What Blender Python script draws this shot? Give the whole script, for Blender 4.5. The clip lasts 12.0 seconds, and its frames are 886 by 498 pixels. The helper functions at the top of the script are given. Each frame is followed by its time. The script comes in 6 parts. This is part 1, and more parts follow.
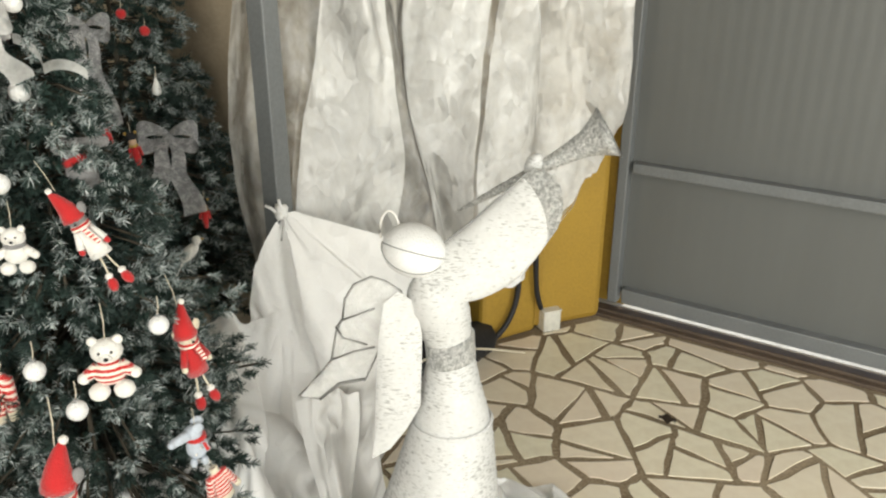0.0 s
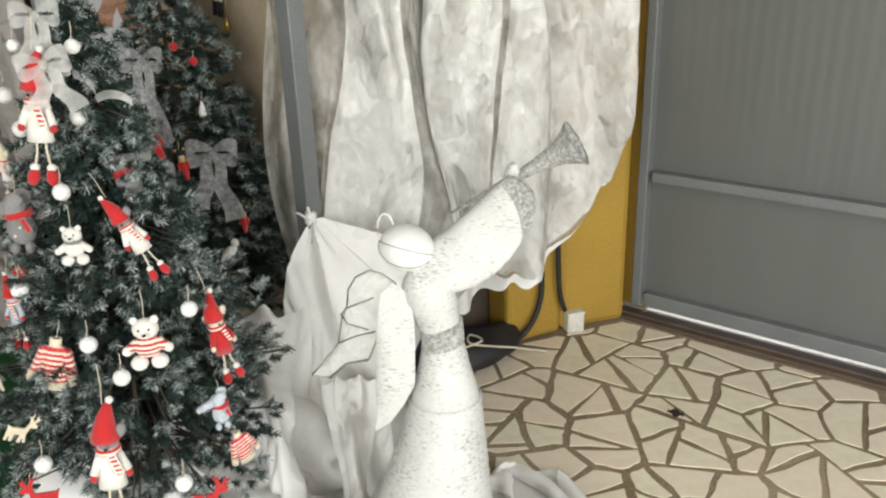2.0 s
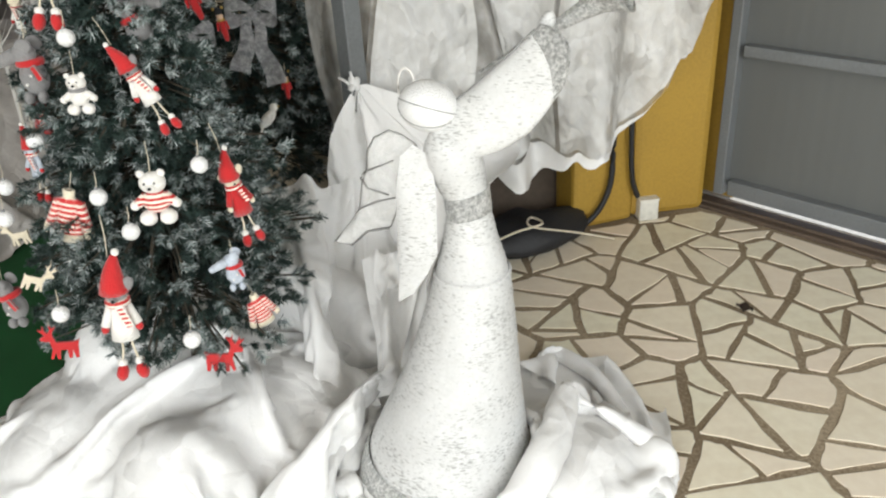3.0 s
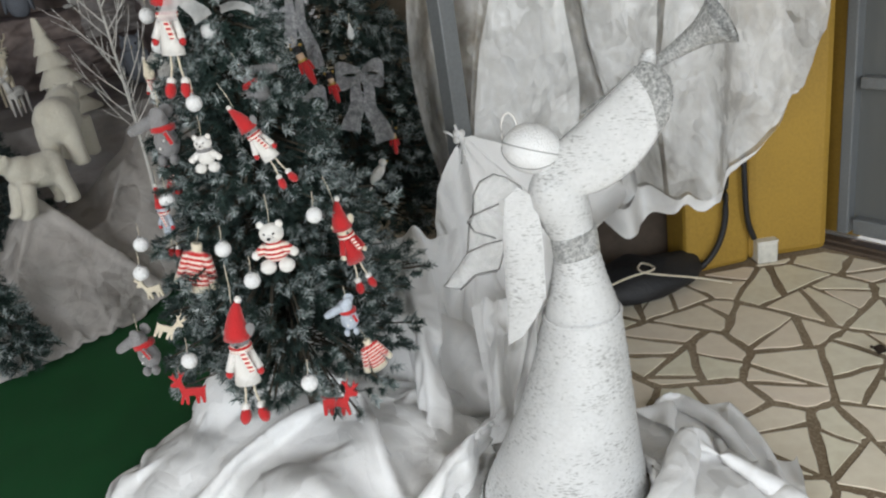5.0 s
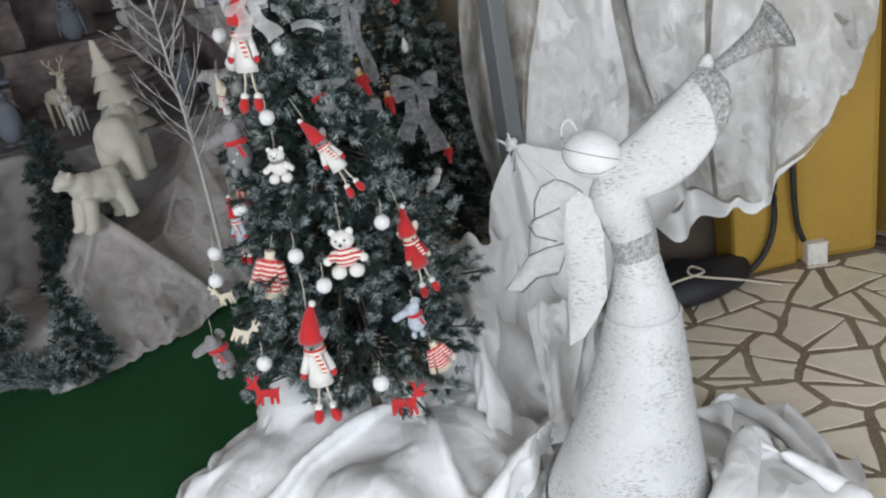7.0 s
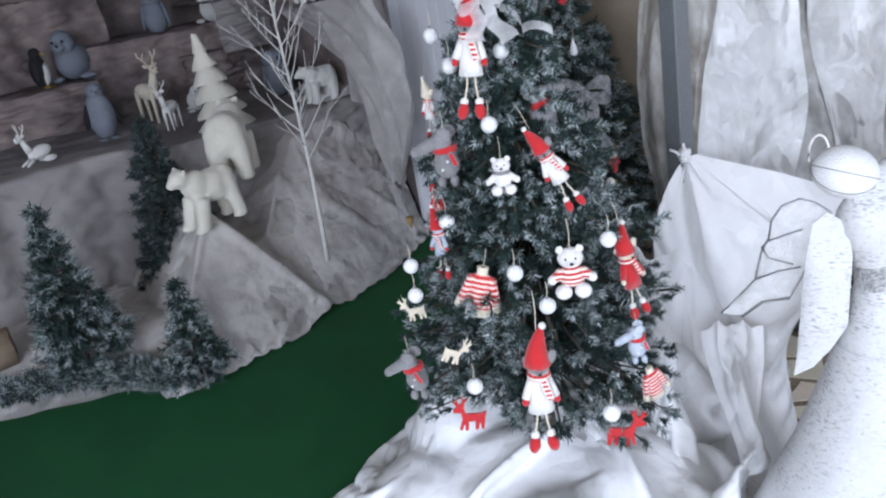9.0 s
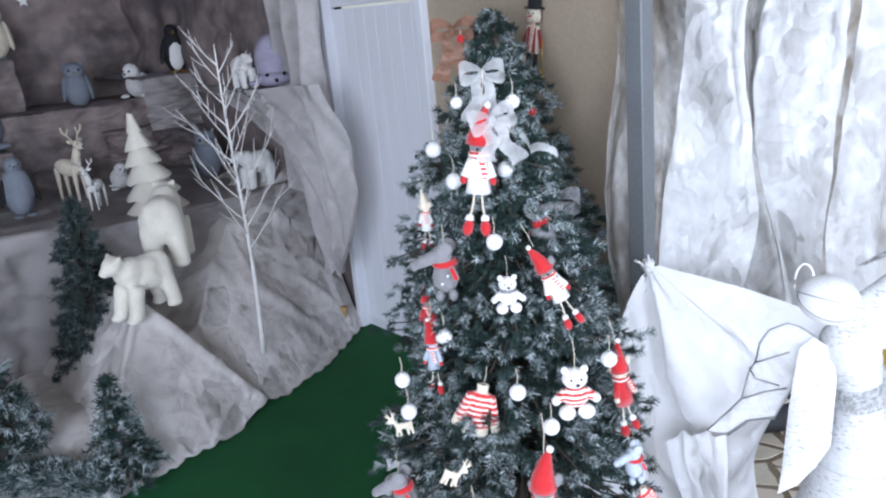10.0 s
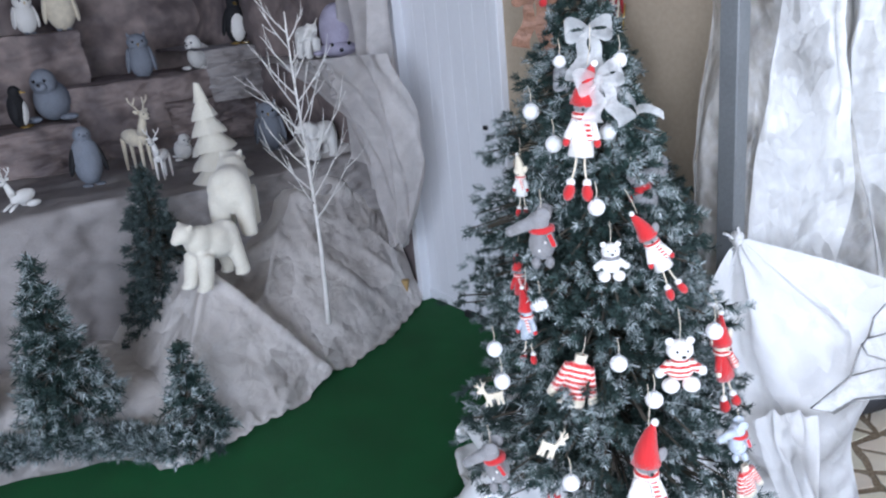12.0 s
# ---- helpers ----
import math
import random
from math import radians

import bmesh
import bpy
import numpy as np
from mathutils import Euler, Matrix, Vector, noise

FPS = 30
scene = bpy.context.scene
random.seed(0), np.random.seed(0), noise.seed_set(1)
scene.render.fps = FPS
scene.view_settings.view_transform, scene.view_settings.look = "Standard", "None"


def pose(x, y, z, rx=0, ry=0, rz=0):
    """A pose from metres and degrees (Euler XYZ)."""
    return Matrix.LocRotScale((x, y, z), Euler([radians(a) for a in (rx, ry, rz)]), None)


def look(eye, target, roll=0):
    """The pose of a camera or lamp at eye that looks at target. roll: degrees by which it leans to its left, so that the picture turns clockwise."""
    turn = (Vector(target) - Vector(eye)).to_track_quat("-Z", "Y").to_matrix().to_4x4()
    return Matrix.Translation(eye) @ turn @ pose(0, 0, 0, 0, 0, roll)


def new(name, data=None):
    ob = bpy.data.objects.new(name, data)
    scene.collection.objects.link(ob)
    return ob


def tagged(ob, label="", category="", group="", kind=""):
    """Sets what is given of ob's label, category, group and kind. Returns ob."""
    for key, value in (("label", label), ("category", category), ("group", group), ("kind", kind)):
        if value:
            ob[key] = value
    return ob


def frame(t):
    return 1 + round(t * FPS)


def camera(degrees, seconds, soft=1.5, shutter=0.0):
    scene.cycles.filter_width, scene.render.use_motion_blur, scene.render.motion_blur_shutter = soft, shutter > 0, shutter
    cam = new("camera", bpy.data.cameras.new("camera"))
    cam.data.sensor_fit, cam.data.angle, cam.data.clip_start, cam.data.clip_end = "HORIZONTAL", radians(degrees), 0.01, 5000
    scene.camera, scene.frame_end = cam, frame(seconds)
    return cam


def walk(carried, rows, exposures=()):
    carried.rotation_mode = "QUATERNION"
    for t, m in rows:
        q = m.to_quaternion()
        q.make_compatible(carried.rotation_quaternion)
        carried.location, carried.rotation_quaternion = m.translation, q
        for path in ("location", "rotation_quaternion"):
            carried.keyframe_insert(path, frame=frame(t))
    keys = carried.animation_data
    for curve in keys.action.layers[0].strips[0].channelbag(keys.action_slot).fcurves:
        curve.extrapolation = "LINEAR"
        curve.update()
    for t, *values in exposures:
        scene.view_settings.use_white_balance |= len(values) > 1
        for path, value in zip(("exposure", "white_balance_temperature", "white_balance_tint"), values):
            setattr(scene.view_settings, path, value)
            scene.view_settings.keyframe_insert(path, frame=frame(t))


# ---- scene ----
cam = camera(59.0, 12.0, soft=2.2)
PATH = [
    (0, (0.277, -0.116, 1.431), (0.118, 1.731, 0.68), 0.1),
    (0.5, (0.316, -0.152, 1.44), (0.038, 1.693, 0.719), -2.2),
    (1, (0.344, -0.287, 1.457), (-0.076, 1.546, 0.777), 0.3),
    (1.5, (0.421, -0.333, 1.488), (0.097, 1.51, 0.782), -2.5),
    (2, (0.468, -0.305, 1.478), (0.126, 1.531, 0.762), -2.0),
    (2.5, (0.541, -0.212, 1.422), (0.051, 1.548, 0.608), -3.4),
    (3, (0.609, -0.187, 1.362), (0.021, 1.477, 0.421), -3.9),
    (3.2, (0.61, -0.195, 1.337), (-0.008, 1.4, 0.301), -4.2),
    (4.8, (0.625, -0.206, 1.334), (-0.189, 1.417, 0.496), -8.1),
    (5, (0.62, -0.215, 1.334), (-0.237, 1.419, 0.562), -9.2),
    (5.5, (0.62, -0.233, 1.339), (-0.201, 1.424, 0.578), -10.5),
    (6, (0.644, -0.23, 1.354), (-0.17, 1.458, 0.655), -9.9),
    (6.5, (0.645, -0.241, 1.358), (-0.249, 1.415, 0.679), -10.0),
    (6.7, (0.624, -0.256, 1.351), (-0.304, 1.372, 0.653), -10.3),
    (8.3, (0.382, -0.451, 1.384), (-0.527, 1.139, 0.583), -12.9),
    (8.5, (0.317, -0.435, 1.376), (-0.647, 1.126, 0.581), -14.1),
    (9, (0.163, -0.38, 1.422), (-0.799, 1.213, 0.689), -9.9),
    (9.5, (0.033, -0.389, 1.459), (-0.799, 1.295, 0.774), -8.6),
    (10, (-0.045, -0.419, 1.515), (-0.766, 1.352, 0.928), -5.4),
    (10.5, (-0.078, -0.422, 1.523), (-0.845, 1.344, 0.982), -5.4),
    (11, (-0.099, -0.424, 1.504), (-0.793, 1.353, 0.902), -4.5),
    (11.5, (-0.12, -0.451, 1.499), (-0.846, 1.308, 0.882), -5.2),
    (12, (-0.164, -0.428, 1.484), (-0.978, 1.288, 0.857), -5.6),
]
EXPOSURES = [(0, 0.04, 6850, 6), (3.2, 0.0, 6350, 8), (5.0, -0.38, 6100, 9), (6.7, -0.37, 5950, 10), (8.5, -0.34, 5500, 15), (9.4, 0.30, 5300, 15), (10.5, 0.42, 5250, 15), (12, 0.43, 5250, 15)]
LIGHT_MAIN, LIGHT_SIDE = 178, 84
walk(cam, [(t, look(eye, target, roll)) for t, eye, target, roll in PATH], EXPOSURES)

# world: daylight outside, the room is closed but for its open front
world = bpy.data.worlds.new("daylight")
scene.world = world
world.use_nodes = True
wn = world.node_tree.nodes
sky = wn.new("ShaderNodeTexSky")
sky.sky_type, sky.sun_disc = "NISHITA", False
sky.sun_elevation, sky.sun_rotation = radians(76), radians(28)
wn["Background"].inputs["Strength"].default_value = 0.12
world.node_tree.links.new(sky.outputs[0], wn["Background"].inputs["Color"])


def sun_lamp():
    d = bpy.data.lights.new("sun", "SUN")
    d.energy, d.angle, d.color = 3.0, radians(0.6), (1.0, 0.95, 0.88)
    ob = new("sun", d)
    ob.matrix_world = look((2.55, 5.93, 9), (1.5, 4, 0))
    return ob


sun_lamp()

# the room's own axes: u along the back wall, v into the depth
U, V = Vector((0.878, -0.479, 0)), Vector((0.479, 0.878, 0))
ROOM_TURN = math.degrees(math.atan2(U.y, U.x))


def room(u, v, z=0.0):
    return U * u + V * v + Vector((0, 0, z))


def area_lamp(name, at, to, w, h, power, colour):
    d = bpy.data.lights.new(name, "AREA")
    d.shape, d.size, d.size_y, d.energy, d.color = "RECTANGLE", w, h, power, colour
    ob = new(name, d)
    ob.matrix_world = look(at, to)
    return ob


area_lamp("daylight_opening", room(1.4, -2.7, 1.6), room(-0.1, 2.0, 0.7), 2.9, 1.9, LIGHT_MAIN, (1.0, 0.985, 0.95))
# softer second lamp, added out of view to brighten the right-hand sides
area_lamp("side_fill_light", room(2.75, 0.8, 1.6), room(-1.0, 1.2, 0.9), 2.4, 1.8, LIGHT_SIDE, (1.0, 0.99, 0.96))


# ---- materials ----
def crinkle(n, l, where, height, scale):
    """Adds the flat-sided dents of handled sheeting to a height: cells of uneven size, each tilted its own way."""
    warp = n.new("ShaderNodeTexNoise")
    warp.inputs["Scale"].default_value = scale * 0.7
    l.new(where, warp.inputs["Vector"])
    shift = n.new("ShaderNodeVectorMath")
    shift.operation = "MULTIPLY_ADD"
    shift.inputs[1].default_value = (1.3 / scale,) * 3
    l.new(warp.outputs["Color"], shift.inputs[0])
    l.new(where, shift.inputs[2])
    fine = n.new("ShaderNodeMath")
    fine.operation = "MULTIPLY"
    fine.inputs[1].default_value = 0.10
    l.new(height, fine.inputs[0])
    total = fine.outputs[0]
    for k, w in ((0.8, 1.0), (2.1, 0.34), (5.0, 0.07)):
        big = n.new("ShaderNodeVectorMath")
        big.operation = "SCALE"
        big.inputs["Scale"].default_value = scale * k
        l.new(shift.outputs[0], big.inputs[0])
        v = n.new("ShaderNodeTexVoronoi")
        v.inputs["Scale"].default_value = 1.0
        l.new(big.outputs[0], v.inputs["Vector"])
        off = n.new("ShaderNodeVectorMath")
        off.operation = "SUBTRACT"
        l.new(big.outputs[0], off.inputs[0])
        l.new(v.outputs["Position"], off.inputs[1])
        tilt = n.new("ShaderNodeVectorMath")
        tilt.operation = "SUBTRACT"
        tilt.inputs[1].default_value = (0.5, 0.5, 0.5)
        l.new(v.outputs["Color"], tilt.inputs[0])
        dot = n.new("ShaderNodeVectorMath")
        dot.operation = "DOT_PRODUCT"
        l.new(off.outputs[0], dot.inputs[0])
        l.new(tilt.outputs[0], dot.inputs[1])
        m = n.new("ShaderNodeMath")
        m.operation = "MULTIPLY_ADD"
        m.inputs[1].default_value = w
        l.new(dot.outputs["Value"], m.inputs[0])
        l.new(total, m.inputs[2])
        total = m.outputs[0]
    return total


def material(name, colour, rough=0.7, metal=0.0, dark=None, grain=60.0, big=4.0, amount=0.35, bump=0.15, bump_scale=None, stretch=None, islands=0.0,
             second=None, second_amount=0.0, translucent=0.0, alpha=1.0, sheen=0.0, pieces=0.0, light=None, ridged=False, patchy=0.0):
    """A procedural surface: a base colour with blotches and grain at two sizes, fine relief, and, if wanted, variation from island to island."""
    m = bpy.data.materials.new(name)
    m.use_nodes = True
    n, l = m.node_tree.nodes, m.node_tree.links
    b = n["Principled BSDF"]
    b.inputs["Roughness"].default_value, b.inputs["Metallic"].default_value = rough, metal
    if sheen:
        b.inputs["Sheen Weight"].default_value = sheen
    dark = dark or tuple(c * 0.6 for c in colour)
    co = n.new("ShaderNodeTexCoord")
    where = co.outputs["Object"]
    if stretch:
        mp = n.new("ShaderNodeMapping")
        mp.inputs["Scale"].default_value = stretch
        l.new(where, mp.inputs["Vector"])
        where = mp.outputs[0]
    tex = []
    for scale, detail in ((big, 4.0), (grain, 3.0)):
        t = n.new("ShaderNodeTexNoise")
        t.inputs["Scale"].default_value, t.inputs["Detail"].default_value = scale, detail
        l.new(where, t.inputs["Vector"])
        tex.append(t)
    add = n.new("ShaderNodeMath")
    add.operation = "ADD"
    l.new(tex[0].outputs[0], add.inputs[0])
    l.new(tex[1].outputs[0], add.inputs[1])
    ramp = n.new("ShaderNodeMapRange")
    ramp.inputs["From Min"].default_value, ramp.inputs["From Max"].default_value = 0.75, 1.25
    ramp.inputs["To Min"].default_value, ramp.inputs["To Max"].default_value = 0.0, amount * 1.6
    l.new(add.outputs[0], ramp.inputs["Value"])
    mix = n.new("ShaderNodeMix")
    mix.data_type = "RGBA"
    mix.inputs["A"].default_value, mix.inputs["B"].default_value = (*colour, 1), (*dark, 1)
    l.new(ramp.outputs[0], mix.inputs["Factor"])
    out = mix.outputs["Result"]
    if islands or pieces:
        g = n.new("ShaderNodeNewGeometry" if islands else "ShaderNodeObjectInfo")
        mx = n.new("ShaderNodeMix")
        mx.data_type = "RGBA"
        mx.inputs["B"].default_value = (*(light or second or dark), 1)
        pw = n.new("ShaderNodeMath")
        pw.operation = "POWER"
        pw.inputs[1].default_value = 1.6
        l.new(g.outputs["Random Per Island" if islands else "Random"], pw.inputs[0])
        sc = n.new("ShaderNodeMath")
        sc.operation = "MULTIPLY"
        sc.inputs[1].default_value = islands or pieces
        l.new(pw.outputs[0], sc.inputs[0])
        l.new(sc.outputs[0], mx.inputs["Factor"])
        l.new(out, mx.inputs["A"])
        out = mx.outputs["Result"]
    l.new(out, b.inputs["Base Color"])
    if bump:
        bp = n.new("ShaderNodeBump")
        bp.inputs["Strength"].default_value, bp.inputs["Distance"].default_value = bump, 0.01
        if bump_scale:
            t = n.new("ShaderNodeTexNoise")
            t.inputs["Scale"].default_value, t.inputs["Detail"].default_value = bump_scale, 3.0 if ridged else 5.0
            if ridged:
                t.noise_type = "RIDGED_MULTIFRACTAL"
                t.inputs["Distortion"].default_value = 0.4
                bp.inputs["Distance"].default_value = 0.13
            l.new(where, t.inputs["Vector"])
            height = t.outputs[0]
            if ridged:
                height = crinkle(n, l, where, height, bump_scale)
            l.new(height, bp.inputs["Height"])
        else:
            l.new(tex[1].outputs[0], bp.inputs["Height"])
        l.new(bp.outputs[0], b.inputs["Normal"])
    if translucent or alpha < 1:
        o = n["Material Output"]
        last = b.outputs[0]
        if translucent:
            tr = n.new("ShaderNodeBsdfTranslucent")
            l.new(out, tr.inputs["Color"])
            if bump:
                l.new(bp.outputs[0], tr.inputs["Normal"])
            ms = n.new("ShaderNodeMixShader")
            ms.inputs[0].default_value = translucent
            l.new(last, ms.inputs[1])
            l.new(tr.outputs[0], ms.inputs[2])
            last = ms.outputs[0]
        if alpha < 1:
            tp = n.new("ShaderNodeBsdfTransparent")
            ms = n.new("ShaderNodeMixShader")
            ms.inputs[0].default_value = alpha
            if patchy:
                dens = n.new("ShaderNodeTexNoise")
                dens.inputs["Scale"].default_value, dens.inputs["Detail"].default_value, dens.inputs["Distortion"].default_value = 7.0, 7.0, 1.2
                l.new(where, dens.inputs["Vector"])
                mr = n.new("ShaderNodeMapRange")
                mr.inputs["From Min"].default_value, mr.inputs["From Max"].default_value = 0.32, 0.68
                mr.inputs["To Min"].default_value, mr.inputs["To Max"].default_value = alpha - patchy, min(1.0, alpha + patchy)
                l.new(dens.outputs[0], mr.inputs["Value"])
                l.new(mr.outputs[0], ms.inputs[0])
            l.new(tp.outputs[0], ms.inputs[1])
            l.new(last, ms.inputs[2])
            last = ms.outputs[0]
        l.new(last, o.inputs["Surface"])
    return m


def striped(name, a, b, scale, rough=0.9, axis="Z", threshold=0.5, wobble=2.0):
    """Knitted stripes across an object."""
    m = bpy.data.materials.new(name)
    m.use_nodes = True
    n, l = m.node_tree.nodes, m.node_tree.links
    p = n["Principled BSDF"]
    p.inputs["Roughness"].default_value, p.inputs["Sheen Weight"].default_value = rough, 0.3
    co = n.new("ShaderNodeTexCoord")
    w = n.new("ShaderNodeTexWave")
    w.bands_direction = axis
    w.inputs["Scale"].default_value, w.inputs["Distortion"].default_value, w.inputs["Detail Scale"].default_value = scale, wobble, 30.0
    l.new(co.outputs["Object"], w.inputs["Vector"])
    r = n.new("ShaderNodeValToRGB")
    r.color_ramp.elements[0].position, r.color_ramp.elements[1].position = threshold - 0.06, threshold + 0.06
    r.color_ramp.elements[0].color, r.color_ramp.elements[1].color = (*a, 1), (*b, 1)
    l.new(w.outputs[0], r.inputs[0])
    l.new(r.outputs[0], p.inputs["Base Color"])
    t = n.new("ShaderNodeTexNoise")
    t.inputs["Scale"].default_value = 400.0
    l.new(co.outputs["Object"], t.inputs["Vector"])
    bp = n.new("ShaderNodeBump")
    bp.inputs["Strength"].default_value, bp.inputs["Distance"].default_value = 0.4, 0.003
    l.new(t.outputs[0], bp.inputs["Height"])
    l.new(bp.outputs[0], p.inputs["Normal"])
    return m


def yarn_wrap(name):
    """White yarn wound round and round: thin level threads, with small dark gaps where it opens."""
    m = material(name, (0.64, 0.64, 0.63), 0.65, dark=(0.52, 0.52, 0.51), grain=120, big=14, amount=0.4, bump=0)
    n, l = m.node_tree.nodes, m.node_tree.links
    b = n["Principled BSDF"]
    base = b.inputs["Base Color"].links[0].from_socket
    co = n.new("ShaderNodeTexCoord")
    maps = []
    for scale in ((80, 80, 380), (9, 9, 14)):
        mp = n.new("ShaderNodeMapping")
        mp.inputs["Scale"].default_value = scale
        l.new(co.outputs["Object"], mp.inputs["Vector"])
        t = n.new("ShaderNodeTexNoise")
        t.inputs["Scale"].default_value, t.inputs["Detail"].default_value = 1.0, 2.0
        l.new(mp.outputs[0], t.inputs["Vector"])
        maps.append(t.outputs[0])
    add = n.new("ShaderNodeMath")
    add.operation = "MULTIPLY_ADD"
    add.inputs[1].default_value = 0.45
    l.new(maps[1], add.inputs[0])
    l.new(maps[0], add.inputs[2])
    gap = n.new("ShaderNodeMapRange")
    gap.inputs["From Min"].default_value, gap.inputs["From Max"].default_value = 0.80, 0.92
    l.new(add.outputs[0], gap.inputs["Value"])
    mix = n.new("ShaderNodeMix")
    mix.data_type = "RGBA"
    mix.inputs["B"].default_value = (0.34, 0.34, 0.33, 1)
    l.new(gap.outputs[0], mix.inputs["Factor"])
    l.new(base, mix.inputs["A"])
    l.new(mix.outputs["Result"], b.inputs["Base Color"])
    bp = n.new("ShaderNodeBump")
    bp.inputs["Strength"].default_value, bp.inputs["Distance"].default_value = 0.5, 0.004
    bp.invert = True
    l.new(add.outputs[0], bp.inputs["Height"])
    l.new(bp.outputs[0], b.inputs["Normal"])
    return m


M = {}
M["stone"] = material("pale_stone", (0.80, 0.76, 0.60), 0.42, grain=28, big=7, amount=0.4, dark=(0.66, 0.60, 0.44), bump=0.1, pieces=0.6, light=(0.80, 0.66, 0.55))
M["mortar"] = material("mortar", (0.36, 0.29, 0.20), 0.9, dark=(0.17, 0.125, 0.075), grain=110, big=2.2, bump=0.4, amount=0.7)
M["carpet"] = material("green_carpet", (0.006, 0.098, 0.020), 0.95, dark=(0.004, 0.062, 0.012), grain=700, big=5, amount=0.5, bump=0.5, bump_scale=900)
M["wood"] = material("brown_board", (0.30, 0.22, 0.15), 0.7, grain=90, big=6, stretch=(1, 8, 8), bump=0.2)
M["gold_wood"] = material("ochre_wood", (0.36, 0.24, 0.09), 0.7, grain=80, big=10, bump=0.2)
M["gate"] = material("grey_gate_paint", (0.122, 0.127, 0.123), 0.5, dark=(0.104, 0.108, 0.104), grain=220, big=2.0, amount=0.3, bump=0.05, stretch=(6, 6, 0.7))
M["gate_frame"] = material("grey_frame_paint", (0.175, 0.185, 0.19), 0.42, grain=120, big=5, amount=0.3, bump=0.06)
M["sill"] = material("rusty_track", (0.12, 0.085, 0.06), 0.65, grain=150, big=9, amount=0.6, bump=0.4)
M["yellow"] = material("yellow_wall_paint", (0.41, 0.25, 0.033), 0.6, dark=(0.30, 0.18, 0.026), grain=90, big=3, amount=0.45, bump=0.2)
M["beige"] = material("beige_plaster", (0.37, 0.305, 0.22), 0.85, dark=(0.29, 0.235, 0.165), grain=70, big=2.5, bump=0.25)
M["plain"] = material("plain_plaster", (0.36, 0.33, 0.28), 0.85, grain=60, big=2, bump=0.2)
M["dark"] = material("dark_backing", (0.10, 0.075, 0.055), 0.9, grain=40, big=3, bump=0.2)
M["door"] = material("white_door_paint", (0.72, 0.73, 0.76), 0.5, dark=(0.62, 0.62, 0.64), grain=80, big=3, amount=0.3, bump=0.08, stretch=(4, 4, 0.6))
M["cloth"] = material("white_fleece_sheet", (0.90, 0.895, 0.885), 0.6, dark=(0.82, 0.81, 0.79), grain=300, big=6, amount=0.3, bump=0.42, bump_scale=7, ridged=True, translucent=0.12)
M["curtain"] = material("thin_white_sheet", (0.86, 0.85, 0.83), 0.26, dark=(0.62, 0.58, 0.50), grain=40, big=5, amount=0.5, bump=0.7, bump_scale=9, ridged=True, translucent=0.3, alpha=0.58, patchy=0.22, stretch=(1.0, 1.0, 0.7))
M["curtain_fold"] = material("doubled_white_sheet", (0.92, 0.92, 0.91), 0.26, dark=(0.76, 0.75, 0.72), grain=40, big=7, amount=0.4, bump=0.7, bump_scale=10, ridged=True, translucent=0.3, alpha=0.86, patchy=0.13, stretch=(1.0, 1.0, 0.7))
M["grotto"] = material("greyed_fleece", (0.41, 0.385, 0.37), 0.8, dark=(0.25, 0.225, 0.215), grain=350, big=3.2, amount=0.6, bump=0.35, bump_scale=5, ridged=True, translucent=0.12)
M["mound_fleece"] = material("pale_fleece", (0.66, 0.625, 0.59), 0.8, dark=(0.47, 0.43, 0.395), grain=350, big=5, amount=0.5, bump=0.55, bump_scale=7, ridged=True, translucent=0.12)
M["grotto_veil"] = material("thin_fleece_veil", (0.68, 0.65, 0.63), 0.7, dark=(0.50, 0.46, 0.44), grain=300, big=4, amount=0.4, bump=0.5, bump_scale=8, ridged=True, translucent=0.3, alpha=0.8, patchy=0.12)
M["rock"] = material("pinkish_sheeting", (0.30, 0.24, 0.218), 0.75, dark=(0.13, 0.105, 0.102), grain=8, big=2.2, amount=0.8, bump=0.4, bump_scale=4.5, ridged=True)
M["blue"] = material("blue_sheet", (0.008, 0.016, 0.17), 0.5, grain=30, big=3, bump=0.2)
M["yarn"] = yarn_wrap("white_yarn_wrap")
M["mesh_white"] = material("white_wire_mesh", (0.88, 0.88, 0.87), 0.6, dark=(0.70, 0.70, 0.68), grain=190, big=30, amount=0.4, bump=0.5, alpha=0.5, patchy=0.25, translucent=0.3)
M["glitter"] = material("silver_glitter", (0.90, 0.90, 0.88), 0.32, 0.55, dark=(0.38, 0.39, 0.38), grain=260, big=120, amount=0.7, bump=0.9, bump_scale=300)
M["silver"] = material("silver_ribbon", (0.80, 0.81, 0.82), 0.35, 0.35, dark=(0.40, 0.40, 0.42), grain=420, big=90, amount=0.9, bump=0.7, alpha=0.62, patchy=0.25)
M["wire"] = material("grey_wire", (0.32, 0.32, 0.31), 0.45, 0.5, bump=0)
M["needle"] = material("green_needles", (0.016, 0.040, 0.030), 0.6, dark=(0.007, 0.018, 0.014), grain=30, big=6, amount=0.7, bump=0, islands=0.35, light=(0.10, 0.15, 0.14))
M["needle_frost"] = material("frosted_needles", (0.13, 0.175, 0.165), 0.65, dark=(0.05, 0.08, 0.075), grain=30, big=6, amount=0.6, bump=0, islands=0.9, light=(0.62, 0.66, 0.66))
M["needle_dark"] = material("dark_needles", (0.014, 0.030, 0.026), 0.6, dark=(0.006, 0.013, 0.012), grain=30, big=6, amount=0.7, bump=0, islands=0.5, light=(0.20, 0.26, 0.25))
M["bark"] = material("brown_stem", (0.06, 0.05, 0.035), 0.9, bump=0.4)
